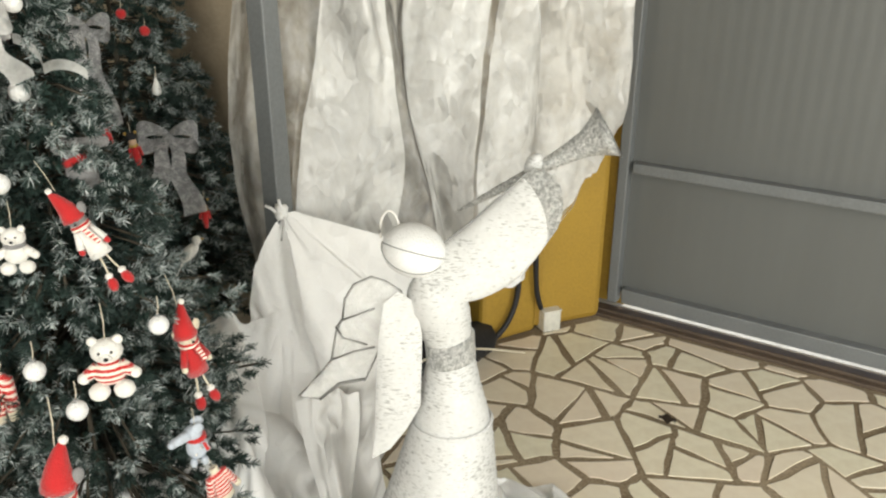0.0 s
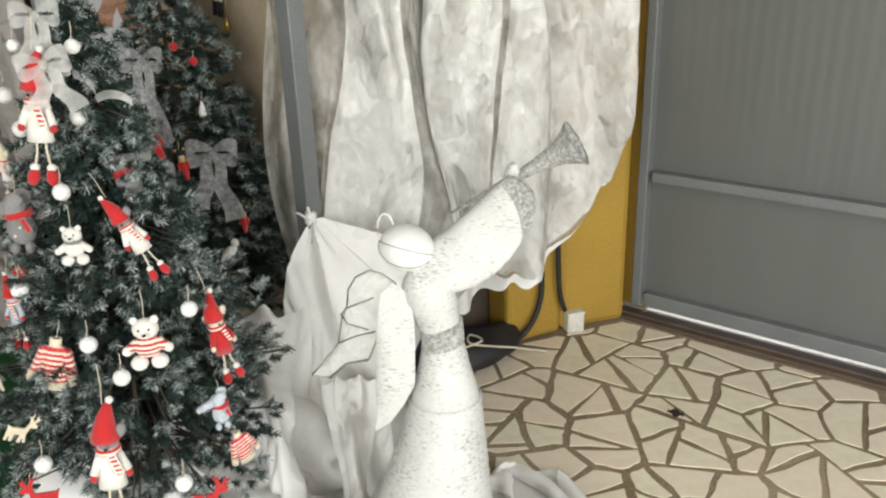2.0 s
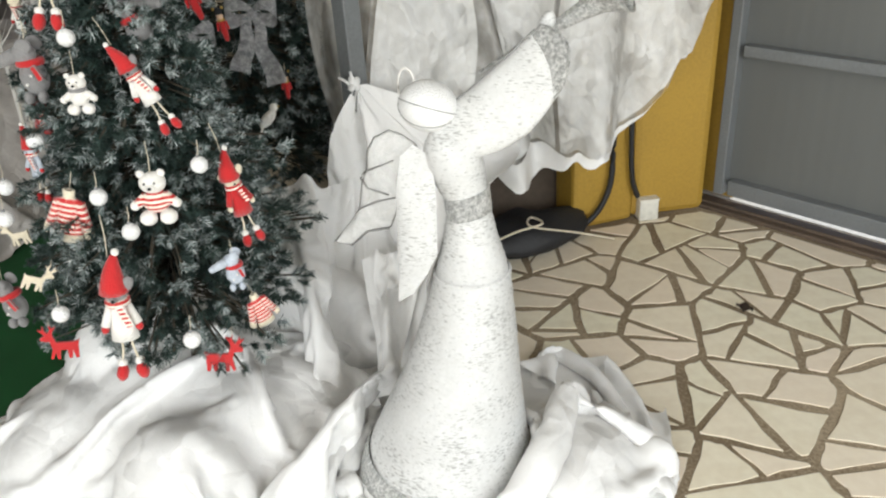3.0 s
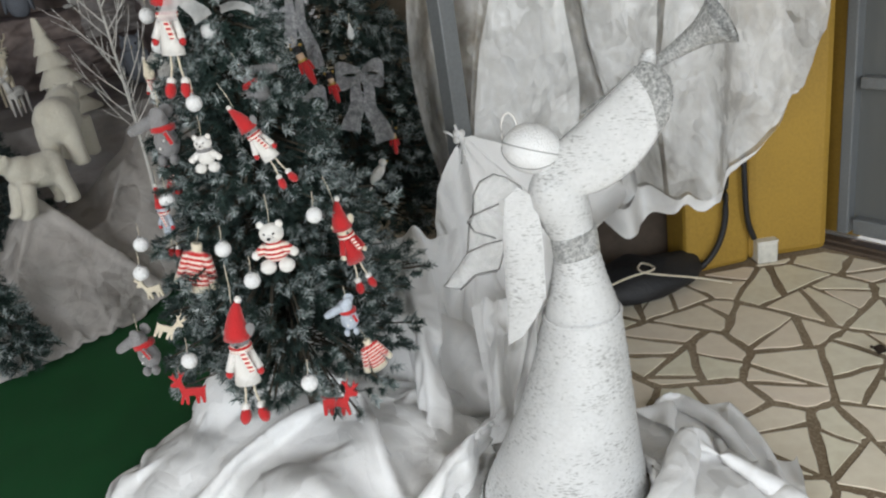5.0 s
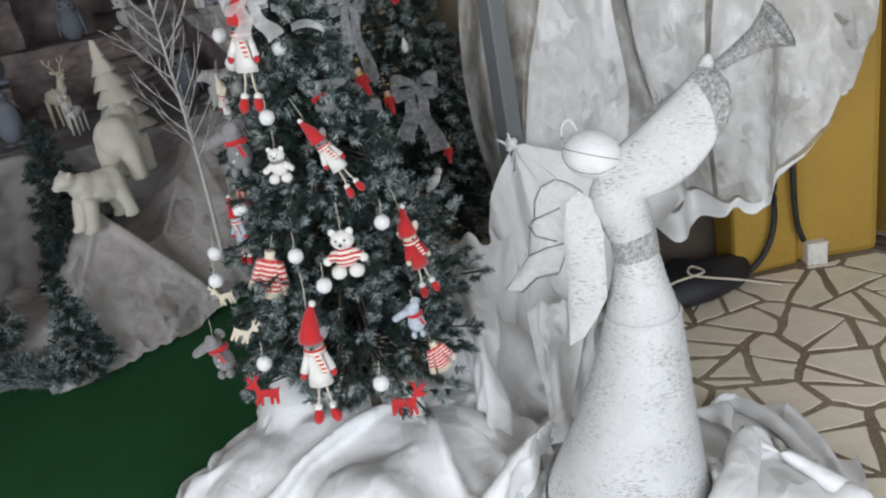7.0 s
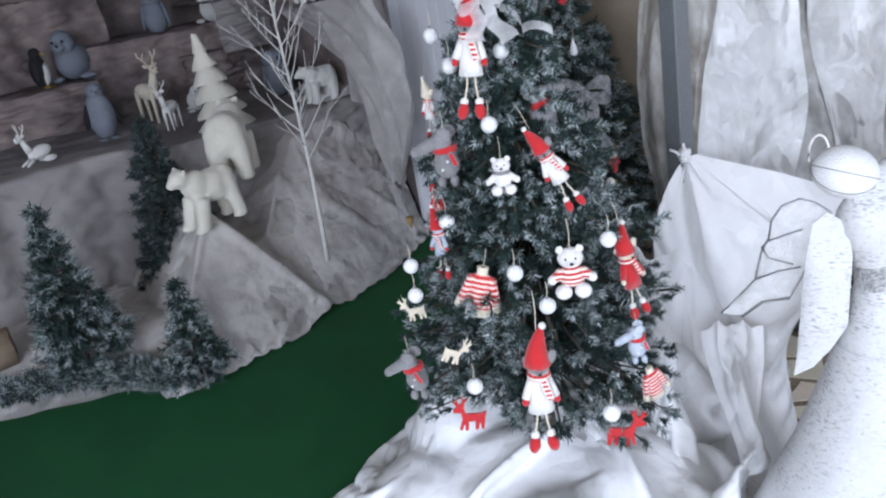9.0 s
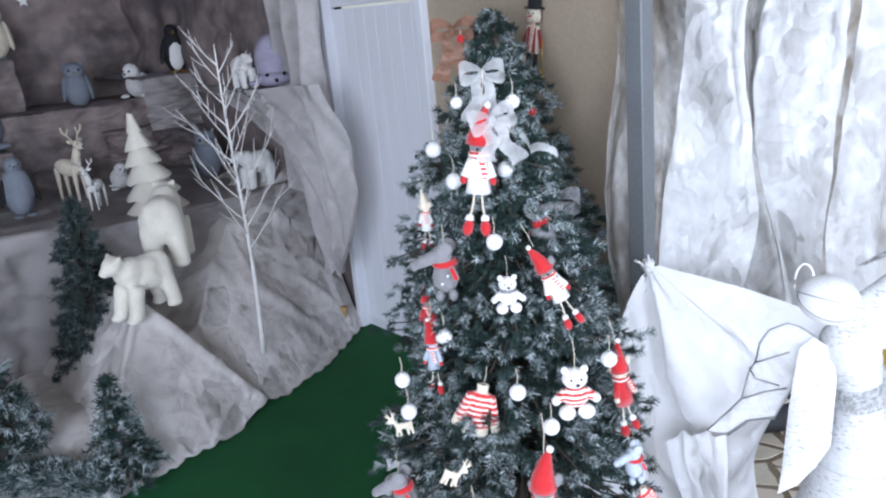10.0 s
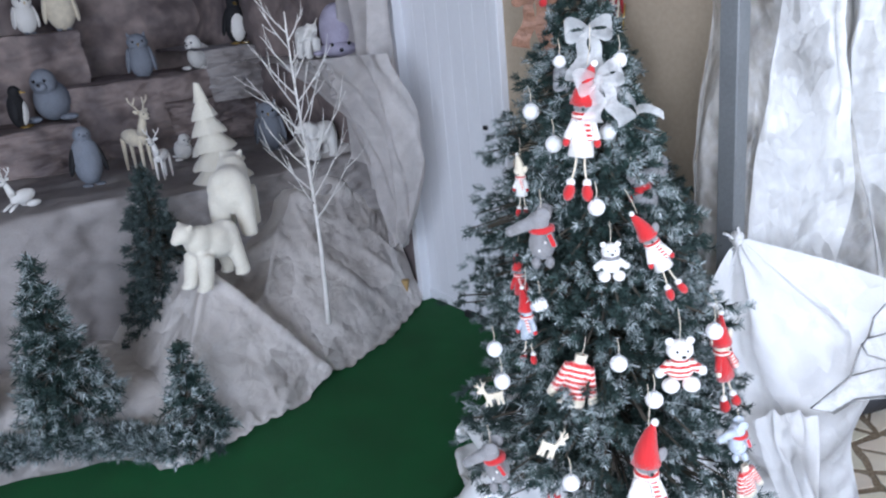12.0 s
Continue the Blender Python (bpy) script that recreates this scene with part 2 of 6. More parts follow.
M["red"] = material("red_felt", (0.50, 0.012, 0.014), 0.9, dark=(0.36, 0.008, 0.01), grain=300, big=20, bump=0.4, sheen=0.3)
M["deep_red"] = material("dark_red_felt", (0.30, 0.008, 0.012), 0.9, grain=300, big=20, bump=0.4, sheen=0.3)
M["white"] = material("white_felt", (0.82, 0.80, 0.76), 0.95, dark=(0.70, 0.68, 0.62), grain=350, big=30, amount=0.3, bump=0.5, sheen=0.3)
M["cream"] = material("cream_felt", (0.76, 0.68, 0.52), 0.95, grain=350, big=30, bump=0.4, sheen=0.3)
M["grey_felt"] = material("grey_felt", (0.24, 0.235, 0.235), 0.95, grain=350, big=30, bump=0.4, sheen=0.3)
M["blue_grey"] = material("pale_blue_felt", (0.50, 0.55, 0.62), 0.9, grain=300, big=30, bump=0.4)
M["lilac"] = material("lilac_plush", (0.42, 0.39, 0.50), 0.95, grain=150, big=14, bump=0.5)
M["slate"] = material("slate_plush", (0.23, 0.25, 0.29), 0.95, grain=150, big=14, bump=0.5)
M["fur"] = material("white_fur", (0.78, 0.74, 0.63), 0.95, dark=(0.60, 0.55, 0.44), grain=180, big=12, bump=0.5, bump_scale=160, sheen=0.4)
M["black"] = material("black_plush", (0.012, 0.012, 0.014), 0.8, grain=200, big=20, bump=0.2)
M["rubber"] = material("black_rubber", (0.018, 0.018, 0.02), 0.6, grain=90, big=8, bump=0.3)
M["gold"] = material("gold_trim", (0.62, 0.42, 0.12), 0.35, 0.8, bump=0.05)
M["copper"] = material("brown_bow_ribbon", (0.30, 0.16, 0.10), 0.45, 0.2, grain=150, big=20, amount=0.6, bump=0.5)
M["face"] = material("painted_wood", (0.62, 0.42, 0.28), 0.5, bump=0.1)
M["pavement"] = material("pale_concrete", (0.62, 0.61, 0.58), 0.85, grain=60, big=4, bump=0.3)
M["box_white"] = material("white_plastic", (0.74, 0.72, 0.64), 0.5, grain=50, big=8, bump=0.05)
M["birch"] = material("white_twig_paint", (0.78, 0.76, 0.72), 0.7, dark=(0.55, 0.52, 0.48), grain=90, big=20, bump=0.3)
M["leaf_brown"] = material("dry_leaf", (0.035, 0.022, 0.014), 0.8, bump=0.4)
M["foam"] = material("white_foam_ball", (0.86, 0.86, 0.85), 0.8, dark=(0.74, 0.74, 0.73), grain=260, big=30, amount=0.3, bump=0.6)
M["knit_red_white"] = striped("red_white_knit", (0.46, 0.015, 0.015), (0.80, 0.73, 0.63), 34)
M["knit_pattern"] = striped("patterned_knit", (0.50, 0.02, 0.02), (0.80, 0.73, 0.63), 30, wobble=4.0, threshold=0.66)


# ---- making meshes ----
class Shape:
    """Collects rounded forms with their materials into one mesh."""

    def __init__(self):
        self.bm, self.mats = bmesh.new(), []

    def slot(self, mat):
        if mat not in self.mats:
            self.mats.append(mat)
        return self.mats.index(mat)

    def _mark(self, verts, mat, smooth=True):
        i = self.slot(mat)
        for f in {f for v in verts for f in v.link_faces}:
            f.material_index, f.smooth = i, smooth
        return verts

    def ell(self, at, r, mat, turn=(0, 0, 0), seg=14):
        r = (r, r, r) if isinstance(r, (int, float)) else r
        m = pose(*at, *turn) @ Matrix.Diagonal((*r, 1))
        return self._mark(bmesh.ops.create_uvsphere(self.bm, u_segments=seg, v_segments=max(6, seg * 2 // 3), radius=1, matrix=m)["verts"], mat)

    def limb(self, a, b, ra, rb, mat, seg=10):
        a, b = Vector(a), Vector(b)
        d = b - a
        m = Matrix.Translation((a + b) / 2) @ d.to_track_quat("Z", "Y").to_matrix().to_4x4()
        return self._mark(bmesh.ops.create_cone(self.bm, cap_ends=True, segments=seg, radius1=ra, radius2=rb, depth=d.length, matrix=m)["verts"], mat)

    def box(self, at, size, mat, turn=(0, 0, 0), bevel=0.0):
        m = pose(*at, *turn) @ Matrix.Diagonal((*size, 1))
        v = bmesh.ops.create_cube(self.bm, size=1, matrix=m)["verts"]
        self._mark(v, mat, False)
        if bevel:
            e = list({e for q in v for e in q.link_edges})
            bmesh.ops.bevel(self.bm, geom=e, offset=bevel, segments=2, affect="EDGES", profile=0.5)
        return v

    def tube(self, points, radius, mat, seg=6):
        points = [Vector(p) for p in points]
        rings = []
        for i, p in enumerate(points):
            d = (points[min(i + 1, len(points) - 1)] - points[max(i - 1, 0)]).normalized()
            q = d.to_track_quat("Z", "Y")
            r = radius(i / max(1, len(points) - 1)) if callable(radius) else radius
            rings.append([self.bm.verts.new(p + q @ Vector((r * math.cos(a), r * math.sin(a), 0))) for a in (2 * math.pi * k / seg for k in range(seg))])
        k = self.slot(mat)
        for a, b in zip(rings, rings[1:]):
            for j in range(seg):
                f = self.bm.faces.new((a[j], a[(j + 1) % seg], b[(j + 1) % seg], b[j]))
                f.material_index, f.smooth = k, True
        for ring in (rings[0][::-1], rings[-1]):
            self.bm.faces.new(ring).material_index = k
        return self

    def lathe(self, profile, mat, seg=28, at=(0, 0, 0), squash=1.0):
        """A turned form from (radius, height) pairs."""
        k = self.slot(mat)
        rings = [[self.bm.verts.new((at[0] + r * math.cos(a), at[1] + squash * r * math.sin(a), at[2] + z)) for a in (2 * math.pi * j / seg for j in range(seg))] for r, z in profile]
        for a, b in zip(rings, rings[1:]):
            for j in range(seg):
                f = self.bm.faces.new((a[j], a[(j + 1) % seg], b[(j + 1) % seg], b[j]))
                f.material_index, f.smooth = k, True
        return self

    def grid(self, nu, nv, fn, mat, thick=0.0):
        """A sheet from fn(s, t), both from 0 to 1."""
        k = self.slot(mat)
        rows = [[self.bm.verts.new(fn(i / nu, j / nv)) for i in range(nu + 1)] for j in range(nv + 1)]
        faces = []
        for a, b in zip(rows, rows[1:]):
            for i in range(nu):
                f = self.bm.faces.new((a[i], a[i + 1], b[i + 1], b[i]))
                f.material_index, f.smooth = k, True
                faces.append(f)
        if thick:
            bmesh.ops.solidify(self.bm, geom=faces, thickness=thick)
        return self

    def done(self, name, parent=None, at=None, label=""):
        bmesh.ops.recalc_face_normals(self.bm, faces=self.bm.faces[:])
        me = bpy.data.meshes.new(name)
        self.bm.to_mesh(me)
        self.bm.free()
        for m in self.mats:
            me.materials.append(M[m])
        ob = new(name, me)
        if parent:
            ob.parent = parent
        if at is not None:
            ob.matrix_basis = at
        if label:
            ob["label"] = label
        return ob


def thing(name, label, category, group="", at=None, kind=""):
    ob = new(name)
    ob.empty_display_size = 0.05
    if at is not None:
        ob.matrix_basis = at
    return tagged(ob, label, category, group, kind)


def rough(p, scale, amount, seed=0.0):
    return amount * noise.noise(Vector(p) * scale + Vector((seed, seed * 1.7, -seed)))


FOLDS = [(math.cos(2.399 * i), math.sin(2.399 * i), math.sin(1.3 * i), 0.7 + 0.31 * (i % 4), 0.37 * i) for i in range(12)]


def crumple(p, scale, seed=0.0):
    """Straight-edged facets like those of crumpled paper, 0 to 1."""
    p = Vector(p) * scale + Vector((seed, seed * 2.1, -seed))
    p += 0.55 * noise.noise_vector(p * 0.45)
    k, total = int(seed * 3) % 7, 0.0
    for x, y, z, f, o in FOLDS[k:k + 5]:
        v = (p.x * x + p.y * y + p.z * z) * f * 0.55 + o
        total += abs((v % 1.0) * 2 - 1)
    return total / 5


def wall_between(name, p, q, thick, z0, z1, mat, label, kind="structure", bevel=0.004):
    """An upright slab whose front face runs from p to q on the floor."""
    p, q = Vector((p[0], p[1], 0)), Vector((q[0], q[1], 0))
    d = (q - p).normalized()
    back = Vector((-d.y, d.x, 0)) * thick
    mid = (p + q) / 2 + back / 2
    s = Shape()
    s.box((0, 0, (z0 + z1) / 2), ((q - p).length, abs(thick), z1 - z0), mat, bevel=bevel)
    ob = s.done(name, at=Matrix.Translation(mid) @ Matrix.Rotation(math.atan2(d.y, d.x), 4, "Z"))
    return tagged(ob, label, "wall" if "wall" in name else "", kind=kind)


# ---- the large structure ----
def floor_slab():
    s = Shape()
    s.box((-1.0, 1.0, -0.06), (14, 14, 0.12), "mortar")
    return tagged(s.done("floor"), "mortar floor set with pale broken stone pieces", "floor", kind="structure")


floor = floor_slab()


def carpet():
    s = Shape()
    a, b = -6.2, -1.42
    s.box(((a + b) / 2, 0.0, 0.004), (b - a, 6.4, 0.009), "carpet")
    ob = s.done("carpet", at=Matrix.Rotation(radians(ROOM_TURN), 4, "Z"))
    return tagged(ob, "dark green low-pile carpet laid on the floor", "carpet", kind="structure")


carpet()


def edge_board():
    s = Shape()
    s.box((-1.36, -0.6, 0.006), (0.11, 4.0, 0.012), "wood", bevel=0.003)
    s.box((-1.26, -0.7, 0.005), (0.09, 4.0, 0.009), "wood", bevel=0.003)
    ob = s.done("edge_strip", at=Matrix.Rotation(radians(ROOM_TURN), 4, "Z"))
    return tagged(ob, "brown board strip along the carpet edge", "floor strip", kind="structure")


edge_board()

P_GATE_L, P_GATE_R = room(-0.73, 2.80), room(3.0, 2.80)
DOOR_V = 1.64


def room_wall(name, u0, u1, v, thick, mat, label, z0=0.0, z1=2.7):
    return wall_between(name, room(u0, v), room(u1, v), thick, z0, z1, mat, label)


room_wall("wall_back", -2.30, -1.31, DOOR_V, 0.12, "beige", "beige plastered wall behind the decorated trees")
room_wall("wall_over_door", -3.05, -2.30, DOOR_V, 0.12, "beige", "beige plastered wall above the door", 2.05, 2.7)
room_wall("wall_back_corner", -6.2, -3.05, DOOR_V, 0.12, "rock", "crumpled paper rock wall behind the terraces")
# recess wall is coloured dark for the dimness showing through the thin sheet
room_wall("wall_recess", -3.4, -0.9, 3.0, 0.12, "dark", "recess wall behind the curtain, dark brown in place of shade")
room_wall("wall_gate_top", -0.73, 3.0, 2.80, 0.14, "yellow", "yellow wall above the gate", 2.30, 2.7)
room_wall("wall_gate_jamb", -1.3, -0.69, 2.87, 0.14, "yellow", "yellow wall edge behind the gate post")
wall_between("wall_left", room(-5.35, -3.2), room(-5.35, 1.64), 0.12, 0, 2.7, "rock", "pinkish crumpled paper rock wall behind the terraces")
# right and front walls are out of view, added to shape the incoming light
wall_between("wall_right_low", room(3.0, 2.8), room(3.0, -3.2), 0.12, 0, 0.5, "plain", "unseen plain low part below the light's opening")
wall_between("wall_right_top", room(3.0, 2.8), room(3.0, -3.2), 0.12, 2.5, 2.7, "plain", "unseen plain head above the light's opening")
wall_between("wall_front_left", room(-0.6, -3.2), room(-5.35, -3.2), 0.12, 0, 2.7, "plain", "unseen plain side added to close the room")
wall_between("wall_front_top", room(3.0, -3.2), room(-0.6, -3.2), 0.12, 2.55, 2.7, "plain", "unseen plain head above the light's opening")


# never in view: added to block sun and sky from above
def ceiling():
    s = Shape()
    s.box((-1.2, -0.22, 2.76), (9.0, 6.16, 0.12), "plain")
    return tagged(s.done("ceiling", at=Matrix.Rotation(radians(ROOM_TURN), 4, "Z")), "unseen plain ceiling added to close the room", "ceiling", kind="structure")


ceiling()

# yellow pier beside the gate, and the lower yellow block before it
wall_between("wall_pier", (0.395, 2.60), (0.665, 2.735), 0.20, 0, 2.7, "yellow", "yellow painted pier beside the gate", bevel=0.03)
wall_between("wall_block", (0.20, 2.45), (0.405, 2.60), 0.16, 0, 2.7, "yellow", "yellow painted wall end with hanging cables", bevel=0.02)


def gate():
    g = thing("metal_gate", "grey painted sheet-metal gate, shut, with a light gap below", "gate", at=Matrix.Translation(P_GATE_L) @ Matrix.Rotation(radians(ROOM_TURN), 4, "Z"))
    s = Shape()
    for x0, x1 in ((0.03, 3.6),):
        s.grid(300, 1, lambda a, b: (x0 + (x1 - x0) * a, 0.02 + 0.0003 * (1 if int(a * 150) % 2 else -1), 0.085 + 2.2 * b), "gate")
    s.done("sheet", g)
    for name, at, size in (("stile", (0.022, 0.0, 1.17), (0.04, 0.05, 2.24)), ("bottom_rail", (1.85, 0.0, 0.085), (3.58, 0.05, 0.06)),
                           ("middle_rail", (1.85, -0.004, 0.614), (3.58, 0.05, 0.040)), ("top_rail", (1.85, -0.004, 2.28), (3.58, 0.05, 0.045))):
        s = Shape()
        s.box(at, size, "gate_frame", bevel=0.005)
        s.done(name, g)
    return g


gate()


def outside_ground():
    s = Shape()
    s.box((1.5, 4.85, 0.003), (9, 4.0, 0.008), "pavement")
    return tagged(s.done("pavement", at=Matrix.Rotation(radians(ROOM_TURN), 4, "Z")), "pale sunlit concrete outside the gate", "pavement", kind="structure")


outside_ground()


def gate_track():
    s = Shape()
    s.box((1.85, -0.03, 0.008), (3.8, 0.10, 0.016), "sill", bevel=0.004)
    s.box((1.85, -0.045, 0.02), (3.8, 0.012, 0.012), "sill", bevel=0.003)
    return tagged(s.done("gate_track", at=Matrix.Translation(P_GATE_L) @ Matrix.Rotation(radians(ROOM_TURN), 4, "Z")), "rusty brown track in the floor under the gate", "track", kind="structure")


gate_track()


def white_door():
    """A boarded door in the back wall."""
    at = Matrix.Translation(room(-2.98, DOOR_V)) @ Matrix.Rotation(radians(ROOM_TURN), 4, "Z")
    d = thing("door_1", "white painted boarded door, shut, with a small latch", "door", at=at, kind="structure")
    w, n = 0.66, 8
    for i in range(n):
        s = Shape()
        s.box((w * (i + 0.5) / n, 0.03, 0.80), (w / n - 0.0012, 0.03, 1.50), "door", bevel=0.0016)
        s.done("board", d)
    for z, h, nm in ((1.72, 0.32, "top_panel"), (0.04, 0.05, "kick_board")):
        s = Shape()
        s.box((w / 2, 0.028 if h > 0.1 else 0.022, z), (w, 0.03, h), "door", bevel=0.004)
        s.done(nm, d)
    s = Shape()
    s.box((0.535, 0.006, 0.92), (0.022, 0.012, 0.018), "black", bevel=0.002)
    s.done("keyhole_plate", d, label="small black lock plate")
    s = Shape()
    s.box((0.22, -0.002, 1.60), (0.045, 0.012, 0.022), "black", bevel=0.003)
    s.limb((0.20, -0.01, 1.60), (0.235, -0.02, 1.615), 0.005, 0.005, "black")
    s.done("latch", d, label="small dark metal latch")
    for x in (-0.02, w + 0.02):
        s = Shape()
        s.box((x, 0.0, 1.02), (0.04, 0.07, 2.04), "door", bevel=0.004)
        s.done("door_post", d)
    return d


white_door()


def skirting():
    s = Shape()
    s.box((-2.02, DOOR_V - 0.012, 0.02), (1.3, 0.02, 0.035), "rubber", bevel=0.003)
    return tagged(s.done("baseboard", at=Matrix.Rotation(radians(ROOM_TURN), 4, "Z")), "dark strip along the foot of the wall", "baseboard", kind="structure")


skirting()

# ---- post, curtain and draped cloth ----
KNOT = Vector((-0.305, 1.775, 0.755))


def post():
    s = Shape()
    s.box((0, 0, 1.35), (0.055, 0.055, 2.7), "gate_frame", bevel=0.004)
    return tagged(s.done("metal_post", at=pose(-0.325, 1.80, 0, 0, 0, ROOM_TURN)), "square grey painted steel post behind the sheet", "post", kind="structure")


post()


def sheet_bottom(s):
    """Height of the curtain's lower edge along its width."""
    keys = ((0.0, 0.46), (0.08, 0.48), (0.16, 0.60), (0.28, 0.48), (0.45, 0.42), (0.62, 0.39), (0.74, 0.38), (0.82, 0.42), (0.90, 0.53), (0.95, 0.66), (0.985, 0.86), (1.0, 1.12))
    for (a, za), (b, zb) in zip(keys, keys[1:]):
        if s <= b:
            k = (s - a) / (b - a)
            return za + (zb - za) * (k * k * (3 - 2 * k))
    return keys[-1][1]


def torn_edge(s):
    return 0.012 * noise.noise(Vector((s * 9, 1, 4))) + 0.006 * noise.noise(Vector((s * 31, 2, 4)))


def curtain():
    a, b = Vector((-0.475, 1.908, 0)), Vector((0.548, 2.535, 0))
    along = (b - a).normalized()
    out = Vector((along.y, -along.x, 0))
    length = (b - a).length

    def sheet(s, t):
        bottom = sheet_bottom(s)
        z = 2.55 + (bottom - 2.55) * t
        free = min(1.0, abs(s - 0.16) * 5 + (z - 0.75) * 1.4)
        fold = 0.075 * math.sin(s * 19 + 1.5 * z + 1.8 * noise.noise(Vector((s * 3, z * 0.8, 3)))) + 0.025 * math.sin(s * 43 + 2.6 * z)
        p = a + along * (length * s + 0.035 * math.sin(z * 5 + s * 12)) + out * (fold * max(0.15, min(1.0, free)) + 0.05)
        p += out * (rough((s * 9, z * 5, 0), 1.0, 0.018, 4) + rough((s * 26, z * 16, 2), 1.0, 0.006, 7) + 0.045 * crumple((s * 5, z * 2.2, 0), 1.0, 2) + 0.016 * crumple((s * 13, z * 7, 0), 1.0, 5))
        p.z = z + (0.01 * math.sin(s * 70) + 2 * torn_edge(s)) * t
        pull = max(0.0, 1 - abs(s - 0.16) / 0.10) * max(0.0, 1 - abs(z - 0.75) / 0.5)
        return p.lerp(Vector((KNOT.x, KNOT.y, p.z)), 0.75 * pull)

    s = Shape()
    s.grid(190, 150, sheet, "curtain")
    layers = []
    for s0, s1, slant, off in ((0.30, 0.43, -0.16, 0.03), (0.46, 0.60, -0.03, 0.02), (0.60, 0.995, 0.0, 0.022)):
        q = Shape()

        def fold_sheet(k, t):
            u = s0 + (s1 - s0) * k + slant * t * (1 - 0.3 * k)
            u = max(0.17, min(1.0, u))
            p = sheet(u, t * 0.985)
            return p + out * (off + 0.018 * math.sin(k * 9 + 5 * t) + 0.012 * crumple((k * 2.5, t * 5, s0), 1.6, 4 + 5 * s0))

        q.grid(70, 90, fold_sheet, "curtain_fold")
        layers.append(q)
    c = thing("sheet_curtain", "thin crinkled white sheet hung as a swagged curtain", "curtain")
    s.done("sheet", c)
    for q in layers:
        q.done("overlay_fold", c, label="doubled fold of the thin white sheet")
    s = Shape()

    def hem(k, t):
        u = 0.32 + 0.665 * k
        p = sheet(u, 1.0)
        drop = 0.012 + max(0.0, 0.135 * (1 - abs(u - 0.48) / 0.15)) + 0.03 * max(0.0, 1 - abs(u - 0.68) / 0.2)
        return p + out * (0.022 + 0.008 * math.sin(k * 17 + t * 2)) + Vector((0, 0, 0.022 - drop * t))

    s.grid(60, 6, hem, "cloth")
    s.done("hem", c, label="doubled opaque white lower hem of the sheet")
    s = Shape()
    for k in range(7):
        q = KNOT + Vector((0, -0.03, 0))
        s.ell(q + Vector((random.uniform(-0.012, 0.012), random.uniform(-0.01, 0.01), random.uniform(-0.015, 0.02))), (0.012, 0.010, 0.016), "cloth", turn=(random.uniform(0, 90), 20 * k, 0), seg=8)
    s.tube([KNOT + Vector(q) for q in ((0, -0.03, 0.0), (-0.02, -0.04, 0.02), (-0.035, -0.04, 0.026))], 0.004, "cloth")
    s.tube([KNOT + Vector(q) for q in ((0, -0.03, 0.0), (0.006, -0.04, 0.025), (0.004, -0.045, 0.045))], 0.004, "cloth")
    s.done("knot", c, label="knotted gather of white cloth")
    return c


curtain()


